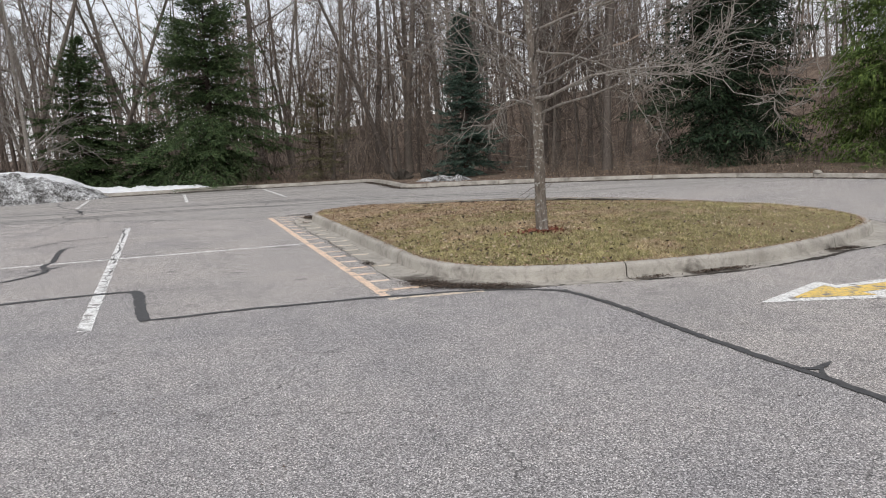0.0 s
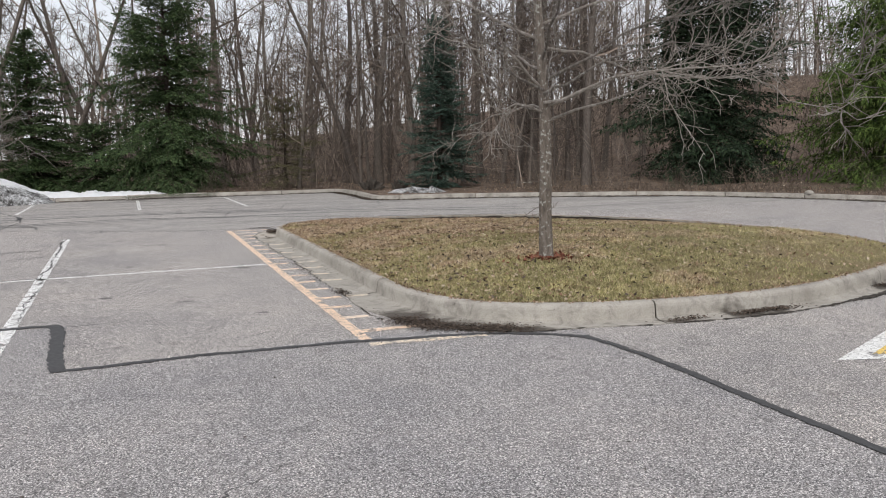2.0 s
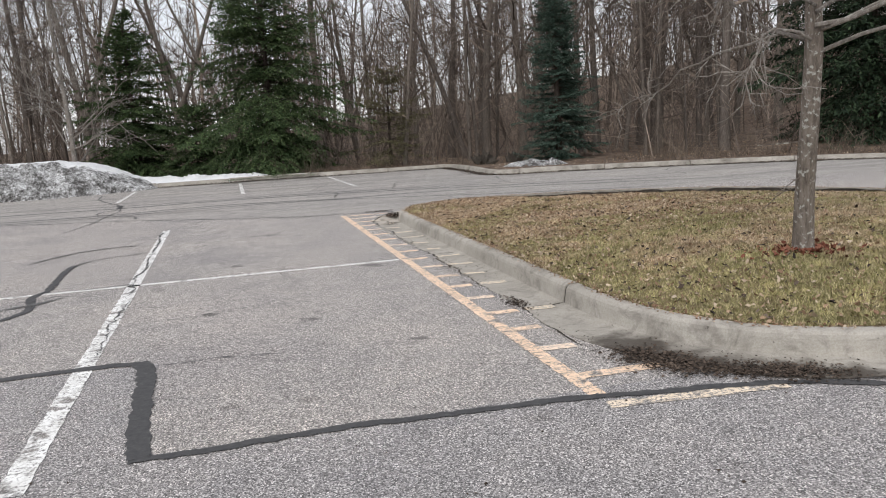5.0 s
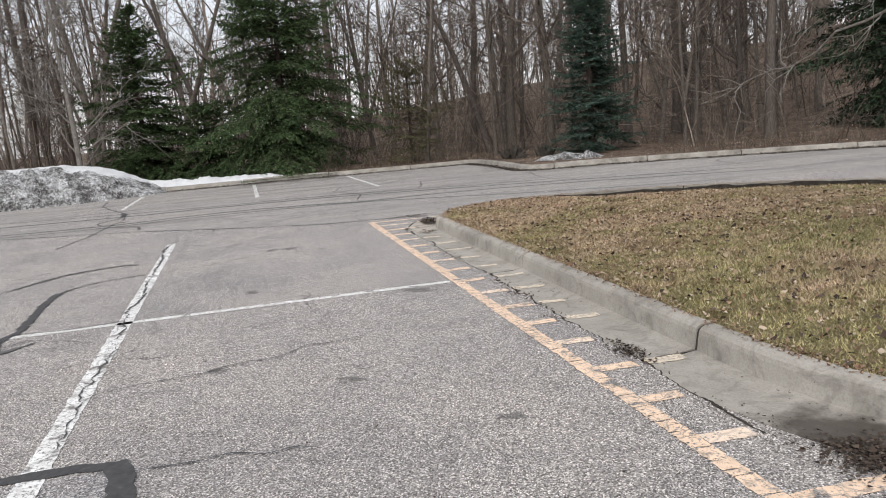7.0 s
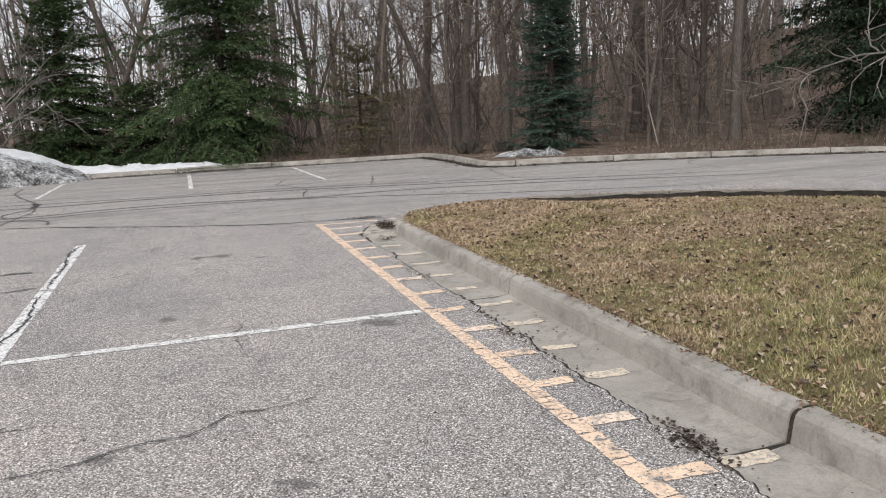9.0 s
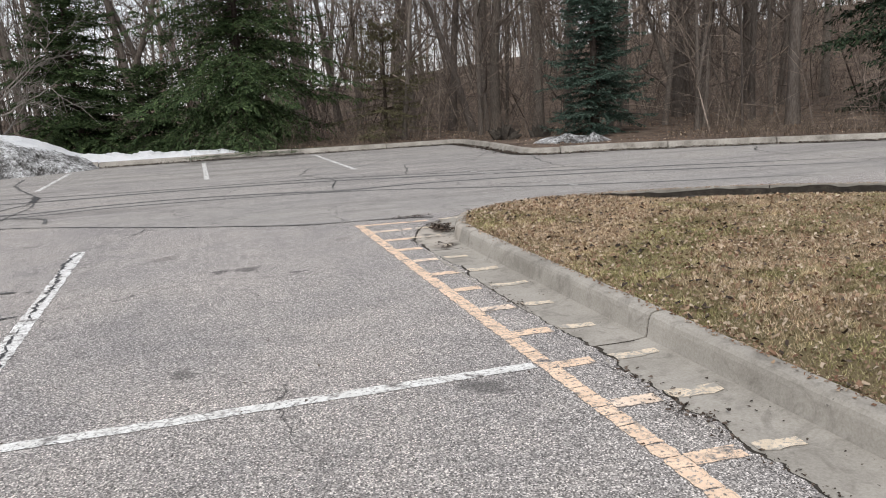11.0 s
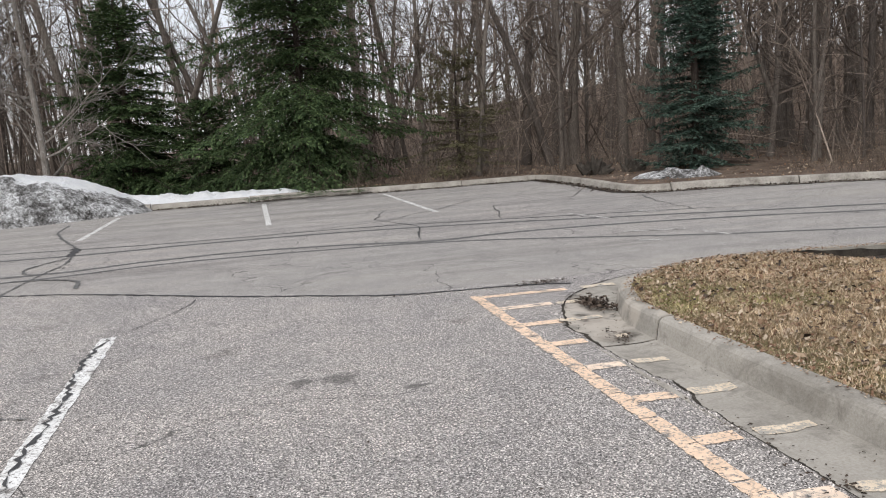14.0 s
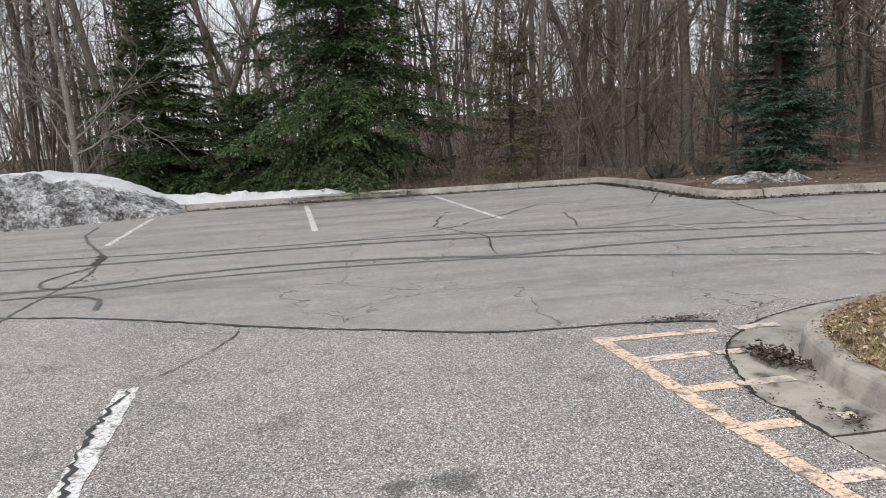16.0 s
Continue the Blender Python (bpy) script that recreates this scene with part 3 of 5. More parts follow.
def build_island():
    isl = tagged(group_at("traffic_island"), "grassy kerbed island in the asphalt lot", "traffic island", kind="structure")
    cuts = [(2.62, 10.87), (2.62, 13.99), (2.64, 17.45), (4.0, 19.4), (7.3, 18.6), (9.85, 16.3), (10.98, 12.9), (9.9, 9.4), (4.66, 8.15), (8.3, 8.6)]
    for run in ring_pieces(cuts):
        p, n = ISLAND[run].copy(), ISLAND_N[run].copy()
        p[0] += (p[1] - p[0]) * 0.08
        p[-1] += (p[-2] - p[-1]) * 0.08
        v, f = sweep(p, n, [(0.0, -0.05), (0.0, 0.012), (-0.006, 0.035), (-0.018, 0.12), (-0.027, 0.147), (-0.044, 0.164), (-0.07, 0.172), (-0.135, 0.175), (-0.15, 0.165), (-0.15, -0.05)])
        mesh_object("kerb_stone", v, f, CONCRETE, isl)
        e = run[-1]
        t = ISLAND[(e + 1) % len(ISLAND)] - ISLAND[e - 1]
        t = t / np.linalg.norm(t) * 0.02
        v, f = sweep(np.array([ISLAND[e] - t, ISLAND[e] + t]), np.array([ISLAND_N[e]] * 2), [(min(0.42, GUTTER[e]), 0.0025), (0.1, 0.0025), (-0.01, 0.006), (-0.028, 0.12), (-0.037, 0.142), (-0.055, 0.156), (-0.08, 0.163), (-0.13, 0.165), (-0.13, 0.0)])
        mesh_object("joint_filler", v, f, DIRT, isl)
        p, n = ISLAND[run].copy(), ISLAND_N[run].copy()
        p[0] += (p[1] - p[0]) * 0.09
        p[-1] += (p[-2] - p[-1]) * 0.09
        rim = GUTTER[run]
        v, f = sweep(p, n, [(0.002, -0.05), (0.002, 0.016), (0.1, 0.004), (0.2, 0.003), (0.38, 0.008), (0.4, 0.004), (0.4, -0.05)])
        v = [(p[i // 7][0] + (x - p[i // 7][0]) * rim[i // 7] / 0.4, p[i // 7][1] + (y - p[i // 7][1]) * rim[i // 7] / 0.4, z) for i, (x, y, z) in enumerate(v)]
        mesh_object("gutter_slab", v, f, CONCRETE, isl)
    # turf
    edge = TURF_EDGE
    bm = bmesh.new()
    vs = [bm.verts.new((x, y, 0.14)) for x, y in edge[::2]]
    bm.faces.new(vs)
    bmesh.ops.triangulate(bm, faces=bm.faces[:])
    for cutx in np.arange(3.0, 11.0, 0.35):
        bmesh.ops.bisect_plane(bm, geom=bm.verts[:] + bm.edges[:] + bm.faces[:], plane_co=(cutx, 0, 0), plane_no=(1, 0, 0))
    for cuty in np.arange(8.4, 19.4, 0.35):
        bmesh.ops.bisect_plane(bm, geom=bm.verts[:] + bm.edges[:] + bm.faces[:], plane_co=(0, cuty, 0), plane_no=(0, 1, 0))
    co = np.array([v.co[:] for v in bm.verts])
    hz = mound(co[:, 0], co[:, 1])
    for v, z in zip(bm.verts, hz):
        v.co.z = z
    bmesh.ops.recalc_face_normals(bm, faces=bm.faces)
    me = bpy.data.meshes.new("turf")
    bm.to_mesh(me)
    bm.free()
    me.materials.append(TURF)
    ob = new("turf", me)
    ob.parent = isl
    tagged(ob, "brown and green winter grass")


build_island()


def scatter_on_island(rng, count, margin=0.02):
    """Random places on the turf, thicker where the walk passes close."""
    out = np.zeros((0, 2))
    while len(out) < count:
        q = np.stack([rng.uniform(2.7, 11.0, count), rng.uniform(8.1, 19.5, count)], 1)
        keep = inside(q[:, 0], q[:, 1], TURF_EDGE[::3])
        w = np.clip(1.3 - (q[:, 0] - 2.7) / 4.5, 0.2, 1)
        keep &= rng.random(count) < w
        back = path_distance(q[:, 0], q[:, 1], TURF_EDGE[::2], True) < 0.5
        keep &= ~(back & (q[:, 1] > 12.8) & (q[:, 0] > 5.2) & (rng.random(count) < 0.93))
        out = np.vstack([out, q[keep]])
    return out[:count]


def build_grass():
    rng = np.random.default_rng(11)
    n = 370000
    q = scatter_on_island(rng, n)
    z = mound(q[:, 0], q[:, 1]) - 0.004
    a = rng.uniform(0, 2 * np.pi, n)
    patch = 0.5 + 0.5 * np.sin(q[:, 0] * 1.9 + 2 * np.sin(q[:, 1] * 0.8)) * np.sin(q[:, 1] * 1.4 + q[:, 0])
    ln = rng.uniform(0.014, 0.045, n) * (0.7 + 0.6 * patch) * np.where(q[:, 1] < 12.5, 1.35, 1.0)
    wd = rng.uniform(0.0026, 0.005, n)
    lean = rng.uniform(0.3, 1.35, n)
    b = rng.uniform(0, 2 * np.pi, n)
    base = np.stack([q[:, 0], q[:, 1], z], 1)
    side = np.stack([np.cos(a), np.sin(a), 0 * a], 1) * wd[:, None]
    tip = base + np.stack([np.cos(b) * np.sin(lean), np.sin(b) * np.sin(lean), np.cos(lean)], 1) * ln[:, None]
    verts = np.stack([base - side, base + side, tip], 1).reshape(-1, 3)
    ob = fast_mesh("grass", verts, np.arange(3 * n), 3, BLADE)
    tagged(ob, "short straw-coloured and green winter grass blades", "grass", kind="stuff")


build_grass()


def leaf_bits(name, places, size, mat, rng, label, category, lift=0.012, flat=0.5):
    """Curled dead leaves and scraps as uneven five-cornered flakes."""
    n = len(places)
    a = rng.uniform(0, 2 * np.pi, n)
    s = size * rng.uniform(0.5, 1.25, n)
    t1, t2 = rng.normal(0, flat, n), rng.normal(0, flat, n)
    u = np.stack([np.cos(a) * np.cos(t1), np.sin(a) * np.cos(t1), np.sin(t1)], 1)
    v = np.stack([-np.sin(a) * np.cos(t2), np.cos(a) * np.cos(t2), np.sin(t2)], 1)
    c = np.array(places) + np.array([0, 0, lift])
    rim = []
    for k in range(5):
        w = 6.2832 * k / 5 + rng.uniform(-0.5, 0.5, n)
        r = s * rng.uniform(0.2, 0.62, n)
        bend = s * (rng.uniform(-0.05, 0.3, n) if k % 2 else 0.0)
        rim.append(c + u * (r * np.cos(w))[:, None] + v * (r * 0.75 * np.sin(w))[:, None] + np.array([0, 0, 1.0]) * np.reshape(bend * np.ones(n), (-1, 1)))
    verts = np.stack(rim, 1).reshape(-1, 3)
    i = np.arange(n) * 5
    loops = np.stack([i, i + 1, i + 2, i, i + 2, i + 3, i, i + 3, i + 4], 1).ravel()
    return tagged(fast_mesh(name, verts, loops, 3, mat), label, category, kind="stuff")


def build_leaves():
    rng = np.random.default_rng(5)
    q = scatter_on_island(rng, 26000)
    far = q[:, 1] + rng.normal(0, 1.8, len(q)) > 12.6
    q = q[far | (rng.random(len(q)) < 0.2)]
    leaf_bits("fallen_leaves", np.c_[q, mound(q[:, 0], q[:, 1])], 0.03, LEAF, rng, "dry tan leaves scattered over the island grass", "leaves", 0.02)
    q = scatter_on_island(rng, 4800)
    leaf_bits("large_leaves", np.c_[q, mound(q[:, 0], q[:, 1])], 0.05, PALE_LEAF, rng, "large pale curled oak leaves lying on the grass", "leaves", 0.016, 0.5)
    q = scatter_on_island(rng, 1500)
    leaf_bits("dark_leaves", np.c_[q, mound(q[:, 0], q[:, 1])], 0.055, DARK_LEAF, rng, "dark wet leaves lying on the grass", "leaves", 0.026, 0.35)
    # straw hanging over the kerb's back edge
    k = rng.integers(0, len(TURF_EDGE), 7000)
    e = TURF_EDGE[k] + rng.uniform(-0.06, 0.06, (7000, 2)) + ISLAND_N[k] * rng.uniform(-0.05, 0.005 + 0.06 * rng.random((7000, 1)) ** 4, (7000, 1))
    leaf_bits("edge_straw", np.c_[e, np.full(7000, 0.17)], 0.026, LEAF, rng, "dead straw and leaf scraps along the kerb top", "leaves", 0.008, 0.3)
    r, a = np.abs(rng.normal(0, 0.17, 420)), rng.uniform(0, 6.283, 420)
    x, y = 4.62 + r * np.cos(a) * 1.35, 10.22 + r * np.sin(a)
    leaf_bits("red_mulch", np.c_[x, y, mound(x, y)], 0.06, RED_LEAF, rng, "red-brown mulch chips round the trunk", "mulch", 0.03)
    x, y = rng.normal(2.65, 0.055, 420), rng.normal(18.55, 0.12, 420)
    leaf_bits("leaf_heap", np.c_[x, y, 0.02 + np.abs(rng.normal(0, 0.018, 420))], 0.045, DARK_LEAF, rng, "heap of wet brown leaves in the gutter", "leaves", 0.01, 0.3)
    n = 5000
    i = rng.integers(0, len(ISLAND), n)
    left = (ISLAND[i][:, 0] < 3.6)
    i = i[left]
    o = rng.choice([0.0, 0.02, -0.38, -0.03], len(i)) + GUTTER[i] + rng.normal(0, 0.03, len(i))
    p = ISLAND[i] + ISLAND_N[i] * o[:, None] + rng.uniform(-0.07, 0.07, (len(i), 2))
    clump = np.sin(p[:, 1] * 2.1) + np.sin(p[:, 1] * 5.3 + 1) + rng.normal(0, 0.5, len(p)) > 0.35
    p = p[clump | (p[:, 1] < 9.6)]
    leaf_bits("gutter_debris", np.c_[p, np.full(len(p), 0.006)], 0.018, DARK_LEAF, rng, "crumbs of dark dead leaves in the gutter joint", "leaves", 0.006, 0.2)
    n = 3000
    k = rng.random(n)
    x = np.interp(k, [0, 0.5, 1], [2.4, 2.6, 3.3]) + rng.normal(0, 0.1, n)
    y = np.interp(k, [0, 0.5, 1], [9.2, 8.72, 8.28]) + rng.normal(0, 0.08, n)
    for cx, cy, c in ((5.75, 7.96, 360), (6.1, 7.97, 300), (8.3, 8.45, 420), (4.95, 7.98, 220), (2.24, 10.95, 190), (2.2, 13.5, 30), (2.4, 17.55, 70), (2.62, 19.74, 160), (2.2, 15.1, 40), (2.21, 12.9, 60)):
        wide, deep = (0.045, 0.13) if cx < 2.5 else (0.14, 0.045)
        x, y = np.r_[x, rng.normal(cx, wide, c)], np.r_[y, rng.normal(cy, deep, c)]
    leaf_bits("gutter_mulch", np.c_[x, y, 0.008 + np.abs(rng.normal(0, 0.006, len(x)))], 0.03, DARK_LEAF, rng, "dark rotting leaf crumbs in the gutter bend", "leaves", 0.005, 0.15)
    x, y = rng.uniform(-4, 3.6, 700), rng.uniform(4, 20, 700)
    x, y = x[x < np.where(y > 8.3, 2.1, 9)], y[x < np.where(y > 8.3, 2.1, 9)]
    leaf_bits("loose_crumbs", np.c_[x, y, np.full(len(x), 0.002)], 0.022, DARK_LEAF, rng, "dark crumbs of leaf and grit on the asphalt", "debris", 0.004, 0.15)
    s = rng.integers(0, len(FAR_KERB) - 1, 16000)
    p = FAR_KERB[s] + (FAR_KERB[s + 1] - FAR_KERB[s]) * rng.random((16000, 1))
    nr = normals(FAR_KERB)[s]
    keep = (p[:, 0] > -12) & (p[:, 1] > 8)
    p, nr = p[keep], nr[keep]
    o = np.abs(rng.normal(0.03, np.where((p[:, 0] > 3) & (p[:, 0] < 9.5), 0.2, 0.12), len(p)))
    p = p + nr * o[:, None]
    leaf_bits("kerb_leaves", np.c_[p, np.full(len(p), 0.01)], 0.06, DARK_LEAF, rng, "brown dead leaves drifted against the far kerb", "leaves", 0.012)
    n = 34000
    x, y = rng.uniform(-16, 34, n), rng.uniform(14, 62, n)
    out = ~inside(x, y, LOT) & (path_distance(x, y, FAR_KERB[::2]) > 0.5)
    x, y = x[out], y[out]
    leaf_bits("leaf_litter", np.c_[x, y, land(x, y)], 0.07, LEAF, rng, "thick brown leaf litter on the woodland floor", "leaves", 0.02, 0.4)


build_leaves()


# ---- painted marks, cracks ----
def box_line(name, x0, y0, x1, y1, width, mat, parent=None, label="", z=0.004, rough=0.11):
    return ribbon(name, straight([(x0, y0), (x1, y1)], 0.07), width, z, mat, parent, label, rough)


def build_marks():
    white = "worn white parking stall line on asphalt"
    tagged(box_line("parking_line", -1.22, 8.38, -1.36, 19.5, 0.135, WHITE_WORN), "wide cracked white stall line on asphalt", "parking line", "stall lines", "structure")
    tagged(box_line("parking_line", -3.6, 13.88, 1.79, 13.88, 0.1, CROSS_WHITE), white, "parking line", "stall lines", "structure")
    for x0, y0, x1, y1 in ((-3.36, 32.6, -3.31, 27.9), (0.06, 33.4, 0.1, 27.7), (3.22, 33.4, 3.33, 27.5)):
        tagged(box_line("parking_line", x0, y0, x1, y1, 0.11, WHITE), white, "parking line", "stall lines", "structure")
    for x0, y0, x1, y1 in ((5.2, 25.3, 5.42, 24.2), (4.68, 21.72, 4.95, 21.62), (5.76, 21.95, 5.88, 21.5), (6.2, 24.9, 6.5, 24.4), (4.9, 22.6, 5.7, 22.3), (-4.6, 13.9, -6.0, 13.9)):
        tagged(box_line("parking_line", x0, y0, x1, y1, 0.1, FAINT), "almost worn away white paint mark on asphalt", "parking line", "faint marks", "structure")
    hatch = tagged(group_at("hatched_marking"), "cracked orange-yellow ladder marking beside the gutter", "road marking", kind="structure")
    rng = random.Random(31)
    y = 8.54
    while y < 19.48:
        ln = rng.choice((0.06, 0.08, 0.1, 0.13, 0.18))
        top = min(y + ln, 19.5)
        ring = []
        for x0, y0, x1, y1, cuts in ((-0.052, 0, 0.052, 0, 3), (0.052, 0, 0.052, top - y, 4), (0.052, top - y, -0.052, top - y, 3), (-0.052, top - y, -0.052, 0, 4)):
            for c in range(cuts):
                ring.append((x0 + (x1 - x0) * c / cuts + rng.gauss(0, 0.0042), y0 + (y1 - y0) * c / cuts + rng.gauss(0, 0.0038)))
        mesh_object("paint_patch", [(1.86 + a, y + b, 0.004) for a, b in ring], [tuple(range(len(ring)))], YELLOW, hatch)
        y = top + rng.choice((0.002, 0.005, 0.009))
    box_line("end_line", 1.84, 8.37, 2.92, 8.27, 0.11, END_PAINT, hatch, "faded cream line")
    box_line("end_line", 1.92, 19.42, 2.72, 19.37, 0.1, YELLOW, hatch)
    box_line("end_line", 2.87, 19.36, 3.2, 19.33, 0.11, GUTTER_PAINT, hatch, "faded cream paint on the gutter", 0.0105, 0.25)
    rungs = (18.88, 18.26, 17.65, 17.04, 16.4, 15.77, 15.12, 14.48, 13.83, 13.2, 12.55, 11.96, 11.36, 10.72, 10.14, 9.55, 8.9)
    for i, y in enumerate(rungs):
        e = 2.165 + 0.03 * math.sin(i * 2.1)
        box_line("rung", 1.915, y, e + (0.22 if i == 0 else 0.03 if i < 3 else 0.34 if i == 16 else 0), y - 0.01, 0.11, YELLOW if i % 3 else PALE_YELLOW, hatch)
        if i not in (12, 14, 15, 16):
            r = box_line("rung", (2.42, 2.2, 2.4)[i] if i < 3 else 2.225, y - 0.04 if i == 0 else y - 0.015, 2.62 if i == 0 else 2.5 + 0.05 * math.sin(i * 1.7), y - 0.07 if i == 0 else y - 0.03, 0.095, GUTTER_PAINT, hatch, "faded cream paint on the gutter", 0.0105, 0.3)
            for v in r.data.vertices:
                v.co.z = 0.0035 + float(np.interp(2.605 - v.co.x, [0, 0.107, 0.215, 0.41, 0.43], [0.016, 0.004, 0.003, 0.008, 0.004]))
    arrow = tagged(group_at("road_arrow"), "yellow direction arrow with white border painted on asphalt", "road marking", kind="structure")
    outline = [(5.04, 6.3), (6.28, 6.86), (6.28, 6.6), (8.3, 6.62), (8.3, 6.0), (6.42, 6.04), (6.5, 5.76)]
    inner = [(5.42, 6.3), (6.16, 6.64), (6.16, 6.46), (8.2, 6.45), (8.2, 6.19), (6.2, 6.19), (6.22, 6.02)]
    for nm, pts, mat, z in (("border", outline, ARROW_WHITE, 0.004), ("filling", inner, ARROW_YELLOW, 0.008)):
        bm = bmesh.new()
        bm.faces.new([bm.verts.new((x, y, z)) for x, y in pts[::-1]])
        bmesh.ops.triangulate(bm, faces=bm.faces[:])
        bmesh.ops.recalc_face_normals(bm, faces=bm.faces)
        for f in bm.faces:
            if f.normal.z < 0:
                f.normal_flip()
        me = bpy.data.meshes.new(nm)
        bm.to_mesh(me)
        bm.free()
        me.materials.append(mat)
        ob = new(nm, me)
        ob.parent = arrow


build_marks()


def seal(points, width, rough=0.25, z=0.0062, mat=None, label="dark tar-sealed crack across the asphalt", smoothness=True, taper=False, name="sealed_crack", category="crack"):
    path = spline(points, 0.05) if smoothness else straight(points, 0.05)
    rng = np.random.default_rng(int(abs(points[0][0] * 37 + points[0][1] * 11) * 10))
    wob = np.cumsum(rng.normal(0, 0.004, (len(path), 2)), 0)
    wob -= np.linspace(0, 1, len(path))[:, None] * wob[-1]
    return tagged(ribbon(name, path + wob, width, z, mat or TAR, None, "", rough, taper), label, category, kind="structure")


def build_cracks():
    seal([(-4.5, 10.2), (-2.3, 10.42), (-1.3, 10.5), (-0.86, 10.46)], 0.1, 0.2)
    seal([(-0.86, 10.5), (-0.78, 10.2), (-0.74, 9.5), (-0.66, 8.62)], 0.125, 0.18, 0.0075)
    seal([(-0.72, 8.6), (0.3, 8.63), (0.8, 8.62), (1.3, 8.57), (1.87, 8.51), (2.4, 8.41), (2.9, 8.3), (3.4, 8.05), (3.68, 7.8)], 0.075, 0.35)
    seal([(3.7, 7.85), (3.8, 6.8), (3.75, 5.4), (3.79, 4.4), (3.78, 3.6), (3.8, 2.0), (3.7, -1.0)], 0.075, 0.25, 0.0075)
    seal([(3.77, 4.5), (3.84, 4.42), (3.92, 4.43), (4.1, 4.49)], 0.05, 0.25, 0.009, taper=True)
    seal([(3.78, 4.2), (3.85, 4.34), (3.95, 4.42)], 0.035, 0.25, 0.0083, taper=True)
    seal([(-3.6, 12.0), (-2.75, 12.25), (-2.45, 12.5), (-2.2, 13.0), (-2.32, 13.7), (-2.24, 14.0)], 0.09, 0.3)
    seal([(-2.24, 13.95), (-2.27, 15.0), (-2.28, 15.95)], 0.09, 0.45, 0.0075)
    seal([(-2.3, 15.85), (-2.12, 16.22), (-1.85, 16.45), (-1.42, 16.6)], 0.03, 0.6, 0.0085)
    seal([(-3.0, 16.5), (-2.5, 17.3), (-1.9, 17.6), (-1.45, 17.5)], 0.05, 0.9, 0.0085, TYRE, taper=True)
    seal([(-2.6, 13.1), (-2.2, 13.3), (-1.95, 13.55)], 0.06, 0.9, 0.0085, TYRE, taper=True)
    seal([(-2.3, 13.98), (-1.8, 13.9), (-1.32, 13.98)], 0.016, 0.9, 0.0095)
    seal([(-5.5, 23.4), (-3.1, 22.35), (-2.05, 21.85), (-0.73, 20.98), (0.24, 20.45), (1.14, 19.98), (2.18, 19.82), (2.6, 19.72), (2.86, 19.58)], 0.04, 0.7)
    seal([(-4.25, 31.5), (-4.05, 29.6), (-3.5, 27.8), (-3.1, 26.6), (-2.95, 25.6)], 0.05, 0.9, mat=TYRE)
    seal([(-2.95, 25.7), (-2.85, 24.6), (-2.95, 23.7), (-3.05, 22.3), (-3.3, 20.5)], 0.03, 0.9, 0.0075, TYRE)
    seal([(-2.95, 25.4), (-3.3, 24.6), (-3.2, 24.0), (-2.9, 23.8)], 0.04, 0.6, 0.009, TYRE)
    seal([(-3.2, 23.4), (-2.6, 23.2), (-2.3, 22.9), (-2.2, 22.3)], 0.05, 0.6, 0.009, TYRE)
    seal([(-3.12, 26.7), (-3.02, 26.2), (-2.96, 25.5)], 0.13, 0.5, 0.0083, taper=True)
    hair = "thin dark crack meandering across the asphalt"
    rng = random.Random(21)
    for x0, y0, y1, w in ((-1.37, 19.65, 16.2, 0.022), (-1.32, 16.3, 13.0, 0.018), (-1.25, 13.1, 10.6, 0.011)):
        k = int((y0 - y1) / 0.055)
        seal([(x0 + 0.055 * i * 0.0126 + rng.uniform(-0.022, 0.022) + 0.025 * math.sin(i * 0.21 + y0), y0 - 0.055 * i) for i in range(k)], w, 0.95, 0.0095, label=hair, smoothness=False, taper=True)
    lines = [[(-0.86, 10.4), (-0.4, 10.35), (0.2, 10.2)], [(-1.2, 11.7), (0.0, 12.1), (0.8, 12.4)],
             [(1.0, 25.6), (2.5, 26.0), (4.2, 25.3), (6.5, 26.2)], [(2.2, 23.5), (2.5, 25.4), (2.0, 27.0), (2.6, 29.0)], [(4.0, 25.2), (4.5, 27.6), (6.4, 28.2), (7.6, 30.2)],
             [(-0.3, 25.9), (2.0, 26.6), (3.6, 28.2), (5.0, 30.0)], [(7.0, 24.2), (7.3, 26.0), (7.7, 27.6)], 
             [(-2.9, 13.3), (-2.0, 13.6), (-1.3, 13.2)], [(1.6, 28.6), (3.2, 29.4), (5.6, 29.2)], [(-3.8, 17.5), (-2.6, 17.3), (-1.5, 17.7)], [(2.6, 3.1), (3.2, 2.4), (4.6, 2.2)],
             [(11.5, 23.0), (11.9, 24.6), (12.6, 25.6)], [(0.3, 2.2), (0.9, 2.1), (1.2, 1.7)]]
    for pts in lines:
        p = []
        for (a, b), (c, d) in zip(pts, pts[1:]):
            for k in range(4):
                p.append((a + (c - a) * k / 4 + rng.uniform(-0.05, 0.05), b + (d - b) * k / 4 + rng.uniform(-0.07, 0.07)))
        p.append(pts[-1])
        seal(p, 0.022 if pts[0][1] > 19 else 0.011, 0.95, 0.0095, label=hair, taper=True)
    seal([(-1.32, 19.55), (-1.1, 19.85), (-0.95, 20.2), (-0.8, 20.55), (-0.74, 20.95)], 0.012, 0.9, 0.0095, label=hair, taper=True)
    mark = "faint curved dark tyre mark on asphalt"
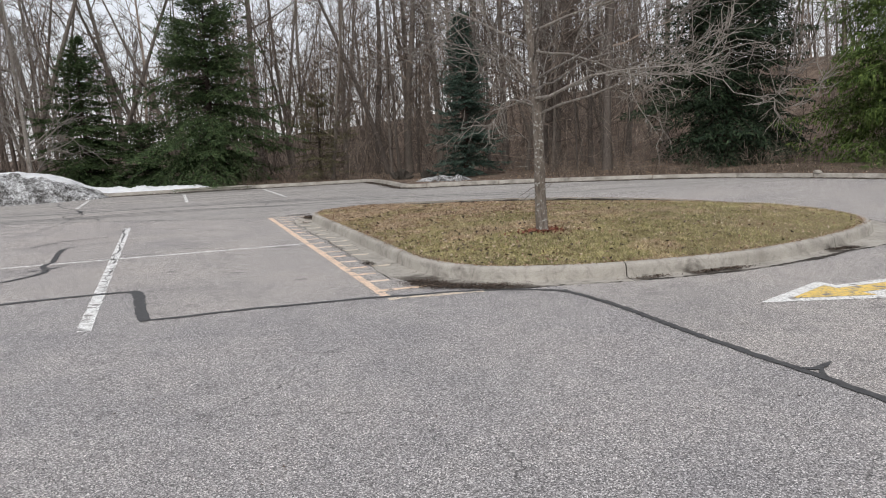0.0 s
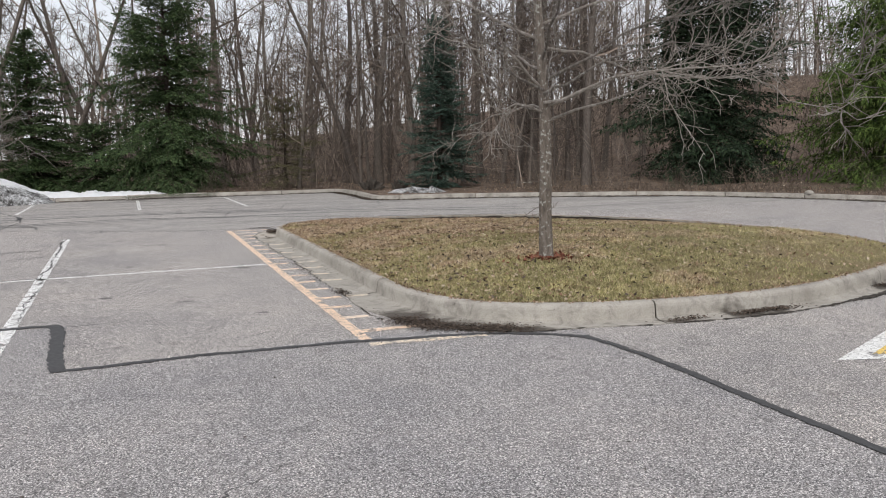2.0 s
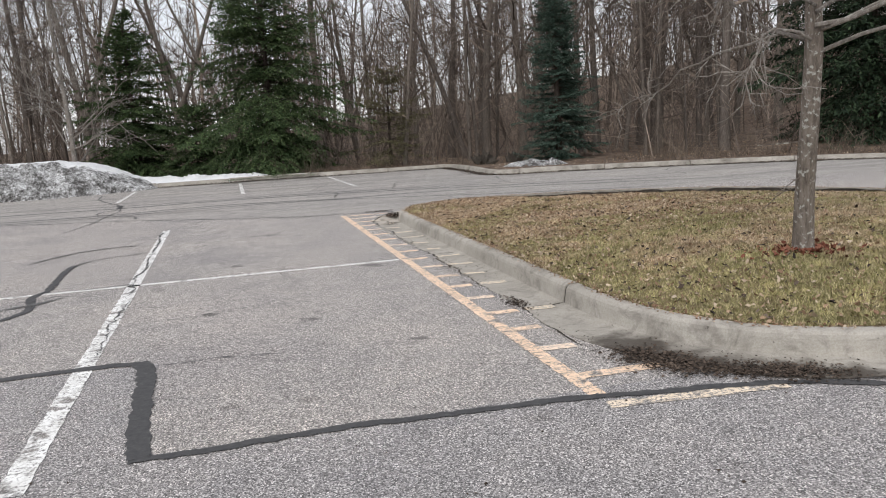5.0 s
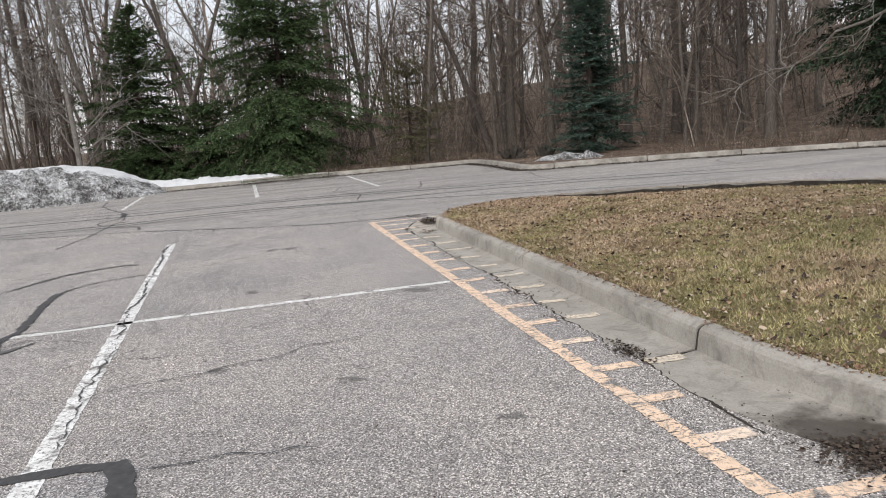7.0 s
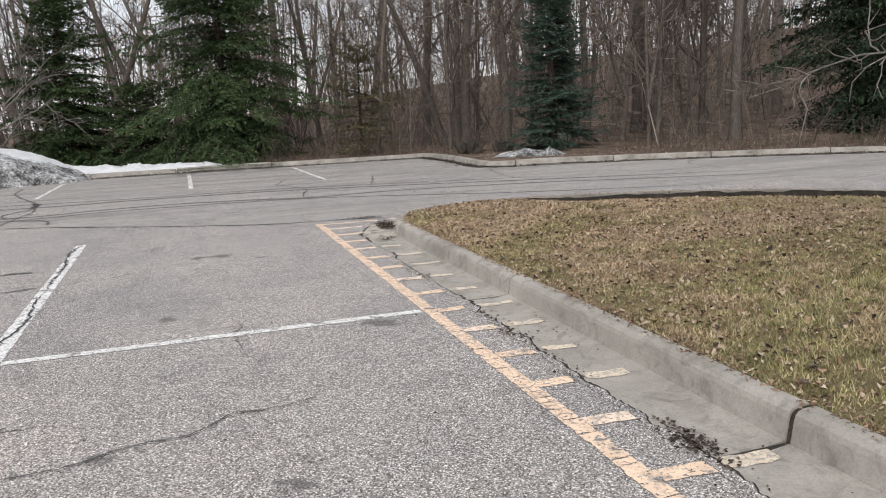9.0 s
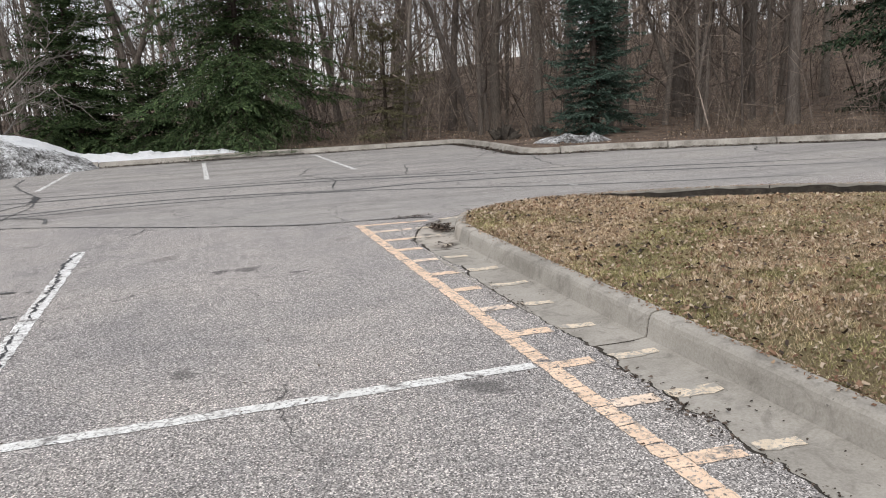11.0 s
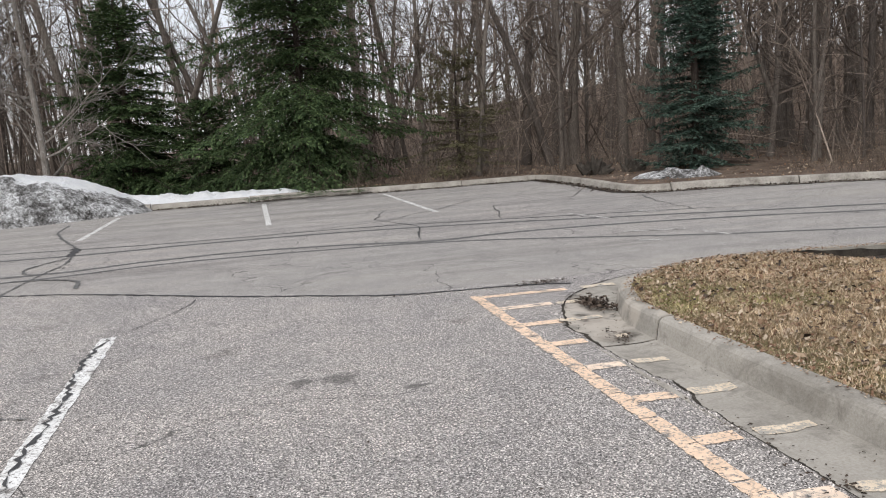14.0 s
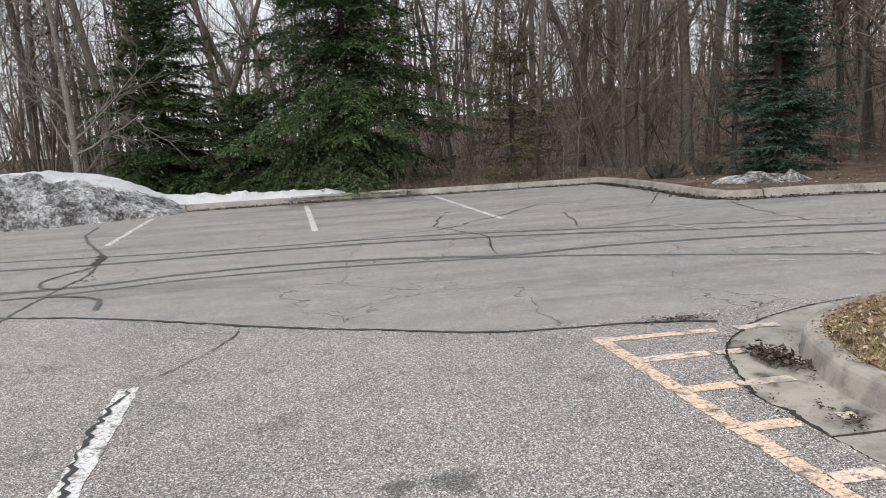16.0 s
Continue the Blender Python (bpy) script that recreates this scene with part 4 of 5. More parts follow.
    for pts, w in (([(-9, 24.6), (-3.6, 23.75), (-1.7, 24.05), (-0.4, 24.15), (1.0, 23.85), (2.3, 23.4), (3.9, 23.5), (7.0, 22.9), (12, 20.9)], 0.14),
                   ([(-9, 24.0), (-3.5, 23.4), (-1.4, 23.75), (1.0, 23.6), (2.9, 23.1), (5.8, 21.6), (10, 20.0)], 0.1),
                   ([(-9, 26.4), (-2.9, 25.7), (-1.2, 25.75), (1.2, 25.55), (3.6, 24.95), (7.0, 23.7), (12, 21.9)], 0.16),
                   ([(-7, 27.3), (-2, 26.2), (1.5, 26.0), (4, 25.3), (8, 24.1)], 0.1)):
        seal(pts, w, 0.25, 0.003, TYRE, mark, True, True, "tyre_mark", "tyre mark")
    # dirt packed in the joint between gutter and asphalt
    n = len(ISLAND)
    ring = ISLAND + ISLAND_N * (GUTTER + 0.01)[:, None]
    ring = straight(np.roll(ring, -int(np.argmax(ring[:, 1] * (ring[:, 0] < 2.9) * (ring[:, 1] < 18.1))), 0)[::-1].tolist(), 0.035)
    ring = ring[~((ring[:, 0] < 2.4) & (ring[:, 1] > 9.4) & (ring[:, 1] < 18.05))]
    rng2 = np.random.default_rng(3)
    n = len(ring)
    drift = np.convolve(rng2.normal(0, 1, n), np.ones(9) / 4, "same") * 0.012
    swell = np.convolve(rng2.normal(0, 1, n), np.ones(40) / 9, "same")
    width = 0.014 * np.clip(0.7 + 1.3 * swell + 0.6 * rng2.normal(0, 1, n), 0.05, 3.2) * np.where((ring[:, 0] > 3.3) & (ring[:, 1] < 12), 2.4, 0.75)
    tagged(ribbon("gutter_joint", ring + normals(ring) * drift[:, None], width, 0.0098, DIRT, None, "", 0.5), "broken dirty joint between gutter and asphalt", "crack", kind="structure")


build_cracks()


def build_asphalt_lip():
    """The crumbled asphalt edge that overlaps the gutter slab unevenly."""
    rng = np.random.default_rng(23)
    ys = np.arange(9.35, 18.1, 0.018)
    n = len(ys)

    def wander(width, size):
        k = np.ones(width) / width
        v = np.convolve(rng.normal(0, 1, n + 2 * width), k, "same")[width:-width]
        return v / v.std() * size

    edge = np.interp(ys, [9.3, 10.5, 14.8, 15.6, 18.2], [2.215, 2.2, 2.205, 2.19, 2.185]) + wander(45, 0.02) + wander(9, 0.011) + wander(2, 0.004)
    slab = 2.605 - 0.43
    edge = np.maximum(edge, slab + 0.004)
    verts = [(slab - 0.012, y, 0.003) for y in ys] + [(x - 0.006, y, 0.0125) for x, y in zip(edge, ys)] + [(x, y, 0.003) for x, y in zip(edge, ys)]
    faces = [(i, n + i, n + i + 1, i + 1) for i in range(n - 1)] + [(n + i, 2 * n + i, 2 * n + i + 1, n + i + 1) for i in range(n - 1)]
    tagged(mesh_object("asphalt_edge", verts, faces, ASPHALT), "crumbled asphalt edge along the gutter slab", "asphalt", kind="structure")
    wide = np.clip(wander(30, 0.011) + wander(4, 0.006), 0.002, 0.05) + 0.004
    verts = [(x - 0.004, y, 0.0135) for x, y in zip(edge, ys)] + [(x + w, y, 0.0105) for x, y, w in zip(edge, ys, wide)]
    tagged(mesh_object("gutter_crack", verts, [(i, n + i, n + i + 1, i + 1) for i in range(n - 1)], DIRT), "dark ragged dirt line where asphalt meets gutter", "crack", kind="structure")


build_asphalt_lip()


def build_mud():
    i = np.where((ISLAND[:, 1] > 12.5) & (ISLAND[:, 0] > 5.0))[0]
    p = ISLAND[i] - ISLAND_N[i] * 0.4
    n = len(p)
    rng = np.random.default_rng(8)
    w = 0.17 + 0.12 * np.convolve(rng.normal(0, 1, n), np.ones(5) / 2.5, "same")
    nr = normals(p)
    a, b = p - nr * np.abs(w)[:, None], p + nr * np.abs(w)[:, None]
    za, zb = mound(a[:, 0], a[:, 1]) + 0.012, mound(b[:, 0], b[:, 1]) + 0.012
    verts = [(*q, z) for q, z in zip(a, za)] + [(*q, z) for q, z in zip(b, zb)]
    ob = mesh_object("mud", verts, [(k, n + k, n + k + 1, k + 1) for k in range(n - 1)], DIRT)
    tagged(ob, "dark worn mud along the back of the island kerb", "mud", kind="stuff")
    # dark upright strip with an uneven top over the kerb's inner face
    face = ISLAND[i] - ISLAND_N[i] * 0.153
    top = 0.15 + 0.02 * np.convolve(rng.normal(0, 1, n), np.ones(3) / 2, "same")
    verts = [(*q, 0.03) for q in face] + [(*q, min(z, 0.163)) for q, z in zip(face, top)]
    back_strip = mesh_object("soil_edge", verts, [(k, n + k, n + k + 1, k + 1) for k in range(n - 1)], DIRT)
    tagged(back_strip, "dark strip with an uneven top on the kerb's inner face", "mud", kind="stuff")
    k = rng.integers(0, n, 2600)
    q = p[k] + nr[k] * rng.normal(0, 0.22, 2600)[:, None] + rng.uniform(-0.08, 0.08, (2600, 2))
    leaf_bits("muddy_leaves", np.c_[q, mound(q[:, 0], q[:, 1])], 0.045, DARK_LEAF, rng, "trodden dark leaves on the mud by the kerb", "leaves", 0.008, 0.15)


build_mud()


# ---- snow ----
def build_snow(name, x0, x1, y0, y1, step, height, label, seed, mat, rugged=0.2):
    xs, ys = np.arange(x0, x1 + step, step), np.arange(y0, y1 + step, step)
    gx, gy = np.meshgrid(xs, ys)
    gz = height(gx, gy)
    lump = np.array([[noise.fractal(Vector((x * 2.3, y * 3.4, seed)), 0.75, 2.1, 6) for x in xs] for y in ys])
    gz = gz + lump * rugged * smooth01(gz / 0.3) * np.interp(gy, [y0, y0 + 0.26 * (y1 - y0), y0 + 0.42 * (y1 - y0)], [1.2, 1.0, 0.22])
    nx = len(xs)
    i = (np.arange(len(ys) - 1)[:, None] * nx + np.arange(nx - 1)[None]).ravel()
    quads = np.stack([i, i + 1, i + nx + 1, i + nx], 1)
    keep = gz.ravel()[quads].max(1) > -0.05
    ob = fast_mesh(name, np.stack([gx.ravel(), gy.ravel() - (y0 + y1) * 0.5, gz.ravel()], 1), quads[keep].ravel(), 4, mat)
    ob.data.polygons.foreach_set("use_smooth", [True] * len(ob.data.polygons))
    ob.location.y = (y0 + y1) * 0.5
    return tagged(ob, label, "snow")


def big_pile(x, y):
    crest = np.interp(x, [-20, -11, -7.5, -6.0, -4.6, -3.7, -3.0, -2.55], [0.9, 1.15, 1.2, 1.22, 1.0, 0.6, 0.28, -0.1])
    front = np.interp(x, [-20, -6.5, -5.0, -3.0], [31.4, 31.9, 32.2, 33.4])
    f = np.clip((y - front) / 1.7, 0, 1)
    b = np.clip((36.6 - y) / 1.6, 0, 1)
    return crest * np.sqrt(f * (2 - f)) * smooth01(b) - 0.07


def strip(x, y):
    crest = np.interp(x, [-3.4, -2.4, -0.5, 0.6, 1.1, 1.3], [0.42, 0.36, 0.31, 0.28, 0.22, 0.0])
    f = np.clip((y - 34.3) / 0.4, 0, 1)
    return crest * np.sqrt(f * (2 - f)) * smooth01((36.3 - y) / 1.2) - 0.04


def verge_heap(x, y):
    r = np.hypot((x - 9.95) / 1.3, (y - 30.0) / 0.7)
    return 0.25 * smooth01((1.15 - r) * 1.6) * (0.85 + 0.25 * np.sin(x * 6.1) * np.sin(y * 5 + x)) + 0.03


build_snow("snow_bank", -20, -2.5, 31.2, 36.8, 0.075, big_pile, "bank of ploughed snow, white above and gritty grey in front", 1.0, SNOW, 0.24)
build_snow("snow_strip", -3.4, 1.4, 34.28, 36.44, 0.08, strip, "low white strip of melting snow behind the kerb", 5.0, SNOW_CLEAN, 0.12)
build_snow("snow_mound", 8.4, 11.6, 28.9, 31.1, 0.06, verge_heap, "small dirty grey snow heap on the verge", 9.0, SNOW_DIRTY, 0.22)


# ---- trees ----
def tube(V, F, pts, radii, sides):
    """A tapered tube through the points."""
    start = len(V)
    n = len(pts)
    for i, p in enumerate(pts):
        d = (pts[min(i + 1, n - 1)] - pts[max(i - 1, 0)])
        if d.length < 1e-6:
            d = Vector((0, 0, 1))
        d.normalize()
        a = d.orthogonal().normalized()
        b = d.cross(a)
        for k in range(sides):
            t = 6.28318 * k / sides
            V.append(p + (a * math.cos(t) + b * math.sin(t)) * radii[i])
    for i in range(n - 1):
        for k in range(sides):
            u, w = start + i * sides + k, start + i * sides + (k + 1) % sides
            F.append((u, w, w + sides, u + sides))


def spike(V, F, p, q, r):
    """A thin three-sided twig that ends in a point."""
    d = (q - p).normalized()
    a = d.orthogonal().normalized() * r
    b = d.cross(a)
    k = len(V)
    V += [p + a, p - a * 0.5 + b * 0.87, p - a * 0.5 - b * 0.87, q]
    F += [(k, k + 1, k + 3), (k + 1, k + 2, k + 3), (k + 2, k, k + 3)]


def limb(rng, p, d, length, segs, wander, up):
    """A wandering line of points from p along d, bending upward by up."""
    pts, d = [p.copy()], d.normalized()
    for _ in range(segs):
        d = (d + Vector((rng.uniform(-1, 1), rng.uniform(-1, 1), rng.uniform(-1, 1))) * wander + Vector((0, 0, up))).normalized()
        pts.append(pts[-1] + d * (length / segs))
    return pts


def along(pts, t):
    f = t * (len(pts) - 1)
    i = min(int(f), len(pts) - 2)
    return pts[i].lerp(pts[i + 1], f - i), (pts[i + 1] - pts[i]).normalized()


def side_way(rng, d, spread):
    """A direction at an angle to d."""
    a = d.orthogonal().normalized()
    a.rotate(Matrix.Rotation(rng.uniform(0, 6.283), 3, d))
    return (d * math.cos(spread) + a * math.sin(spread)).normalized()


def bare_tree(seed, height, radius, low, limbs, spread, lean, subs, twigs, fork=False, label="", bend=0.05):
    """A leafless forest tree: trunk, and limbs with twigs."""
    rng = random.Random(seed)
    root = group_at("bare_tree")
    V, F = [], []
    d = Vector((lean, rng.uniform(-0.04, 0.04), 1))
    pts = limb(rng, Vector((0, 0, -0.4)), d, height, 12, bend, 0.015)
    stems = [(pts, radius)]
    if fork:
        q, w = along(pts, 0.16)
        stems.append((limb(rng, q, Vector((rng.choice((-0.35, 0.35)), 0.15, 1)), height * 0.8, 10, 0.04, 0.03), radius * 0.75))
    for st, r in stems:
        n = len(st)
        radii = [r * (1.35 if i == 0 else 1.0) * (1 - 0.88 * i / (n - 1)) for i in range(n)]
        tube(V, F, st, radii, 8)
    mesh_object("trunk", V, F, BARK, root, "", True)
    V, F = [], []
    for st, r in stems:
        for i in range(limbs):
            t = low + (0.97 - low) * (i + rng.random()) / limbs
            p, w = along(st, t)
            ln = height * spread * (1.1 - t) * rng.uniform(0.6, 1.2) + 0.5
            lp = limb(rng, p, side_way(rng, w, rng.uniform(0.6, 1.5)), ln, 5, 0.24, rng.choice((-0.06, 0.05, 0.12)))
            lr = max(0.018, r * (1 - t) * 0.42)
            tube(V, F, lp, [lr * (1 - 0.85 * k / 5) for k in range(6)], 4)
            for _ in range(subs):
                p2, w2 = along(lp, rng.uniform(0.2, 1.0))
                sp = limb(rng, p2, side_way(rng, w2, rng.uniform(0.5, 1.1)), ln * rng.uniform(0.25, 0.5), 3, 0.2, 0.08)
                tube(V, F, sp, [max(0.014, lr * 0.42), max(0.012, lr * 0.32), 0.009, 0.004], 3)
                for _ in range(twigs):
                    p3, w3 = along(sp, rng.uniform(0.15, 1.0))
                    spike(V, F, p3, p3 + side_way(rng, w3, rng.uniform(0.4, 1.0)) * (ln * rng.uniform(0.12, 0.3) + 0.15), 0.01)
    mesh_object("crown", V, F, TWIG, root)
    return tagged(root, label or "tall leafless grey-brown forest tree in early spring", "tree", "bare woodland trees")


def lot_clear(x, y, margin):
    q = (np.array([x]), np.array([y]))
    return not inside(*q, LOT)[0] and path_distance(*q, FAR_KERB[::2])[0] > margin


def ground_z(x, y):
    return float(land(np.array([x]), np.array([y]))[0])


def plant_forest():
    rng = random.Random(42)
    kinds = [bare_tree(1, 19, 0.2, 0.22, 18, 0.27, 0.02, 5, 5), bare_tree(2, 17, 0.14, 0.16, 18, 0.25, -0.05, 5, 5), bare_tree(3, 18, 0.17, 0.2, 15, 0.3, 0.05, 5, 5, True),
             bare_tree(4, 15, 0.1, 0.1, 20, 0.23, 0.03, 5, 5), bare_tree(5, 12, 0.065, 0.08, 20, 0.24, -0.03, 5, 6), bare_tree(6, 9, 0.045, 0.05, 20, 0.27, 0.06, 5, 5),
             bare_tree(7, 20, 0.26, 0.24, 18, 0.28, -0.01, 5, 5), bare_tree(8, 13, 0.085, 0.08, 15, 0.25, -0.09, 6, 6, True),
             bare_tree(9, 11, 0.115, 0.1, 30, 0.26, 0.04, 6, 7, bend=0.03),
             bare_tree(10, 15, 0.16, 0.2, 18, 0.27, -0.3, 5, 6, False, "leaning leafless grey-brown forest tree", 0.07), bare_tree(11, 14, 0.12, 0.12, 24, 0.26, 0.16, 5, 5, True, "crooked leafless forest tree with forked stem", 0.1)]
    for c in kinds[8].children:
        c.data.materials[0] = LIMB
    # trees that stand out: kind, place, size, turn
    chosen = [(6, 4.9, 49.0, 1.0, 20), (2, -2.4, 46.0, 1.0, 200), (0, 17.6, 30.2, 1.0, 60), (2, 13.2, 46.0, 1.1, 100), (6, 23.5, 40.0, 0.8, 10), (0, 19.4, 38.2, 1.0, 150),
              (3, 9.6, 36.5, 0.9, 30), (8, -6.0, 37.4, 1.0, 0), (9, -1.0, 46.0, 1.0, 0), (9, 0.6, 44.5, 0.85, 8), (9, 10.2, 38.6, 0.95, 350), (10, 15.6, 34.2, 0.9, 0), (10, 6.2, 45.0, 1.0, 180), (10, 21.0, 36.5, 1.0, 30), (10, -10.0, 40.0, 1.0, 160), (1, 2.4, 45.0, 1.0, 0), (3, 0.2, 49.0, 1.0, 90), (4, 4.3, 42.6, 1.0, 10), (1, 6.8, 44.5, 0.9, 70), (3, 3.2, 52.0, 1.0, 40), (0, 17.4, 34.6, 1.0, 30), (1, 18.6, 33.4, 0.9, 200), (3, 16.4, 33.0, 1.0, 120), (4, 19.6, 36.0, 1.0, 80), (7, 15.0, 31.4, 0.9, 10), (3, 20.4, 34.6, 1.0, 260), (5, 17.0, 31.8, 1.0, 45), (5, 13.6, 33.6, 1.0, 100), (4, -8.1, 37.4, 0.9, 60), (3, 10.5, 38.2, 0.95, 300), (7, 12.2, 40.5, 1.0, 40), (1, 8.6, 42.0, 1.0, 15), (2, -9.0, 44.0, 1.05, 120),
              (6, 11.6, 40.2, 0.85, 70), (0, 12.9, 38.8, 1.0, 250), (0, 10.3, 42.0, 0.9, 330), (6, 17.6, 36.4, 0.8, 190), (1, 16.2, 38.0, 1.2, 110), (0, 15.1, 41.0, 1.05, 20), (3, 14.3, 35.6, 1.0, 200), (1, 20.4, 41.0, 1.1, 90)]
    spots = []
    used = set()

    def place(kind, x, y, s, turn):
        m = Matrix.Translation((x, y, ground_z(x, y))) @ Matrix.Rotation(radians(rng.gauss(0, 3.6) if len(spots) >= len(chosen) else 0), 4, "Y") @ Matrix.Rotation(radians(turn), 4, "Z") @ Matrix.Scale(s, 4)
        if kind in used:
            copy_thing(kinds[kind], m)
        else:
            kinds[kind].matrix_basis = m
            used.add(kind)
        spots.append((x, y))

    for row in chosen:
        place(*row)
    keep_out = [(-4.3, 40, 3.2), (1.7, 37.5, 3.0), (11.6, 32, 2.2), (7.1, 39, 1.2), (22.9, 29, 3.8), (25.4, 22.2, 4.2)]
    wanted, tries = 172, 0
    while len(spots) < wanted and tries < 9000:
        tries += 1
        ang, dist = rng.uniform(-0.62, 1.12), 36 + 58 * rng.random() ** 1.35
        x, y = math.sin(ang) * dist, math.cos(ang) * dist
        if ang > 0.75:
            x += 4
        if (-3.5 < x < 5.5 and y < 42) or (7.5 < x < 15 and y < 33.5) or (18 < x < 30 and y < 34):
            continue
        if not lot_clear(x, y, 2.2) or any(math.hypot(x - a, y - b) < r for a, b, r in keep_out):
            continue
        if any(math.hypot(x - a, y - b) < 1.5 for a, b in spots):
            continue
        far = dist > 62
        if ang < 0.3 and rng.random() < 0.15:
            continue
        kind = rng.choice((0, 1, 1, 2, 3, 3, 4, 4, 6, 10, 10) if far else (0, 1, 1, 3, 4, 4, 5, 5, 7, 7, 2, 10, 10))
        place(kind, x, y, rng.uniform(0.82, 1.15), rng.uniform(0, 360))


plant_forest()


def wild_spots(rng, count, xr, yr, margin):
    """Random places outside the lot with their ground heights."""
    x, y = rng.uniform(*xr, count), rng.uniform(*yr, count)
    ok = ~inside(x, y, LOT) & (path_distance(x, y, FAR_KERB[::3]) > margin)
    for a, b, r in ((11.6, 32, 1.5), (1.3, 37.6, 2.3), (-4.0, 40, 2.2), (22.9, 29.2, 4.2), (25.4, 22.2, 4.8), (-5.5, 36.0, 3.2)):
        ok &= np.hypot(x - a, y - b) > r
    ok &= ~((x > -3) & (x < 5) & (y < 37.5)) & ~((x > 8) & (x < 14.5) & (y < 33.5)) 
    x, y = x[ok], y[ok]
    return zip(x.tolist(), y.tolist(), land(x, y).tolist())


def build_undergrowth():
    """Thin stems and brush between the trees."""
    rng = random.Random(9)
    V, F = [], []
    for x, y, z in wild_spots(np.random.default_rng(4), 2700, (-18, 44), (18, 64), 1.3):
        if x < 2 and rng.random() < 0.4:
            continue
        h = rng.choice((0.5, 0.8, 1.2, 1.8, 2.6, 4.4, 6.5) if x < 20 and y > 40 else (0.5, 0.8, 1.2, 1.8, 2.6, 4.0)) * rng.uniform(0.7, 1.3)
        st = limb(rng, Vector((x, y, z - 0.05)), Vector((rng.uniform(-0.45, 0.45), rng.uniform(-0.45, 0.45), 1)), h, 3, 0.2, 0.02)
        r = 0.005 + h * 0.0045
        tube(V, F, st, [r, r * 0.8, r * 0.55, 0.003], 3)
        for _ in range(int(6 + h * 7)):
            p, w = along(st, rng.uniform(0.12, 1))
            q = p + side_way(rng, w, rng.uniform(0.4, 1.5)) * rng.uniform(0.25, 0.75) * h ** 0.6
            spike(V, F, p, q, 0.008)
            spike(V, F, p.lerp(q, 0.5), p.lerp(q, 0.6) + Vector((rng.uniform(-0.2, 0.2), rng.uniform(-0.2, 0.2), rng.uniform(-0.05, 0.25))), 0.005)
    tagged(mesh_object("undergrowth", V, F, TWIG), "tangle of thin leafless brown brush under the trees", "undergrowth", kind="stuff")


def build_far_woodland():
    """The deep wood: slim stems with upswept branches, closing the view."""
    rng = random.Random(19)
    V, F = [], []
    for x, y, z in wild_spots(np.random.default_rng(14), 1250, (-75, 115), (46, 130), 6):
        if math.hypot(x, y) < 48 or rng.random() < 0.32 - 0.06 * min(1.0, max(0.0, math.atan2(x, y) / 0.5)):
            continue
        h = rng.uniform(9, 19)
        st = limb(rng, Vector((x, y, z - 0.3)), Vector((rng.gauss(0, 0.13), rng.gauss(0, 0.08), 1)), h, 5, 0.11, 0.03)
        r = rng.uniform(0.04, 0.15)
        tube(V, F, st, [r * (1 - 0.17 * i) for i in range(6)], 3)
        for _ in range(20):
            p, w = along(st, rng.uniform(0.12, 1))
            q = p + side_way(rng, w, rng.uniform(0.4, 1.4)) * rng.uniform(0.8, 3.2)
            spike(V, F, p, q, 0.03)
            for _ in range(2):
                p2 = p.lerp(q, rng.uniform(0.25, 0.8))
                spike(V, F, p2, p2 + Vector((rng.uniform(-0.7, 0.7), rng.uniform(-0.7, 0.7), rng.uniform(0.0, 0.9))), 0.022)
    tagged(mesh_object("far_woodland", V, F, TWIG), "dense distant grey-brown leafless wood", "woodland", kind="stuff")


def build_verge_brush():
    """Dead grass tufts and low twigs close behind the kerb."""
    rng = random.Random(29)
    pick = np.random.default_rng(30)
    nr = normals(FAR_KERB)
    k = pick.integers(0, len(FAR_KERB), 9000)[:5600]
    p = FAR_KERB[k] - nr[k] * (0.3 + 3.4 * pick.random((5600, 1)) ** 1.4) + pick.uniform(-0.3, 0.3, (5600, 2))
    ok = (p[:, 0] > 1.5) & (p[:, 1] > 9) & ~inside(p[:, 0], p[:, 1], LOT) & (path_distance(p[:, 0], p[:, 1], FAR_KERB[::2]) > 0.28) & ~((p[:, 0] > 8.2) & (p[:, 0] < 12.2) & (p[:, 1] < 32.7)) & (np.hypot(p[:, 0] - 25.7, p[:, 1] - 22.3) > 4.6) & (np.hypot(p[:, 0] - 22.9, p[:, 1] - 29.0) > 4.2)
    p = p[ok]
    V, F = [], []
    for x, y, z in zip(p[:, 0].tolist(), p[:, 1].tolist(), land(p[:, 0], p[:, 1]).tolist()):
        h = rng.choice((0.1, 0.16, 0.24, 0.35, 0.6, 1.1)) * rng.uniform(0.7, 1.3)
        for _ in range(5):
            b = Vector((x + rng.uniform(-0.12, 0.12), y + rng.uniform(-0.12, 0.12), z - 0.02))
            q = b + Vector((rng.gauss(0, 0.4), rng.gauss(0, 0.4), rng.uniform(0.5, 1.1))) * h
            spike(V, F, b, q, 0.006)
            spike(V, F, b.lerp(q, 0.5), b.lerp(q, 0.7) + Vector((rng.gauss(0, 0.3), rng.gauss(0, 0.3), rng.uniform(-0.1, 0.3))) * h, 0.004)
    tagged(mesh_object("verge_brush", V, F, STRAW_TWIG), "tufts of dead grass and low twigs along the verge", "undergrowth", kind="stuff")


build_far_woodland()
build_undergrowth()
build_verge_brush()


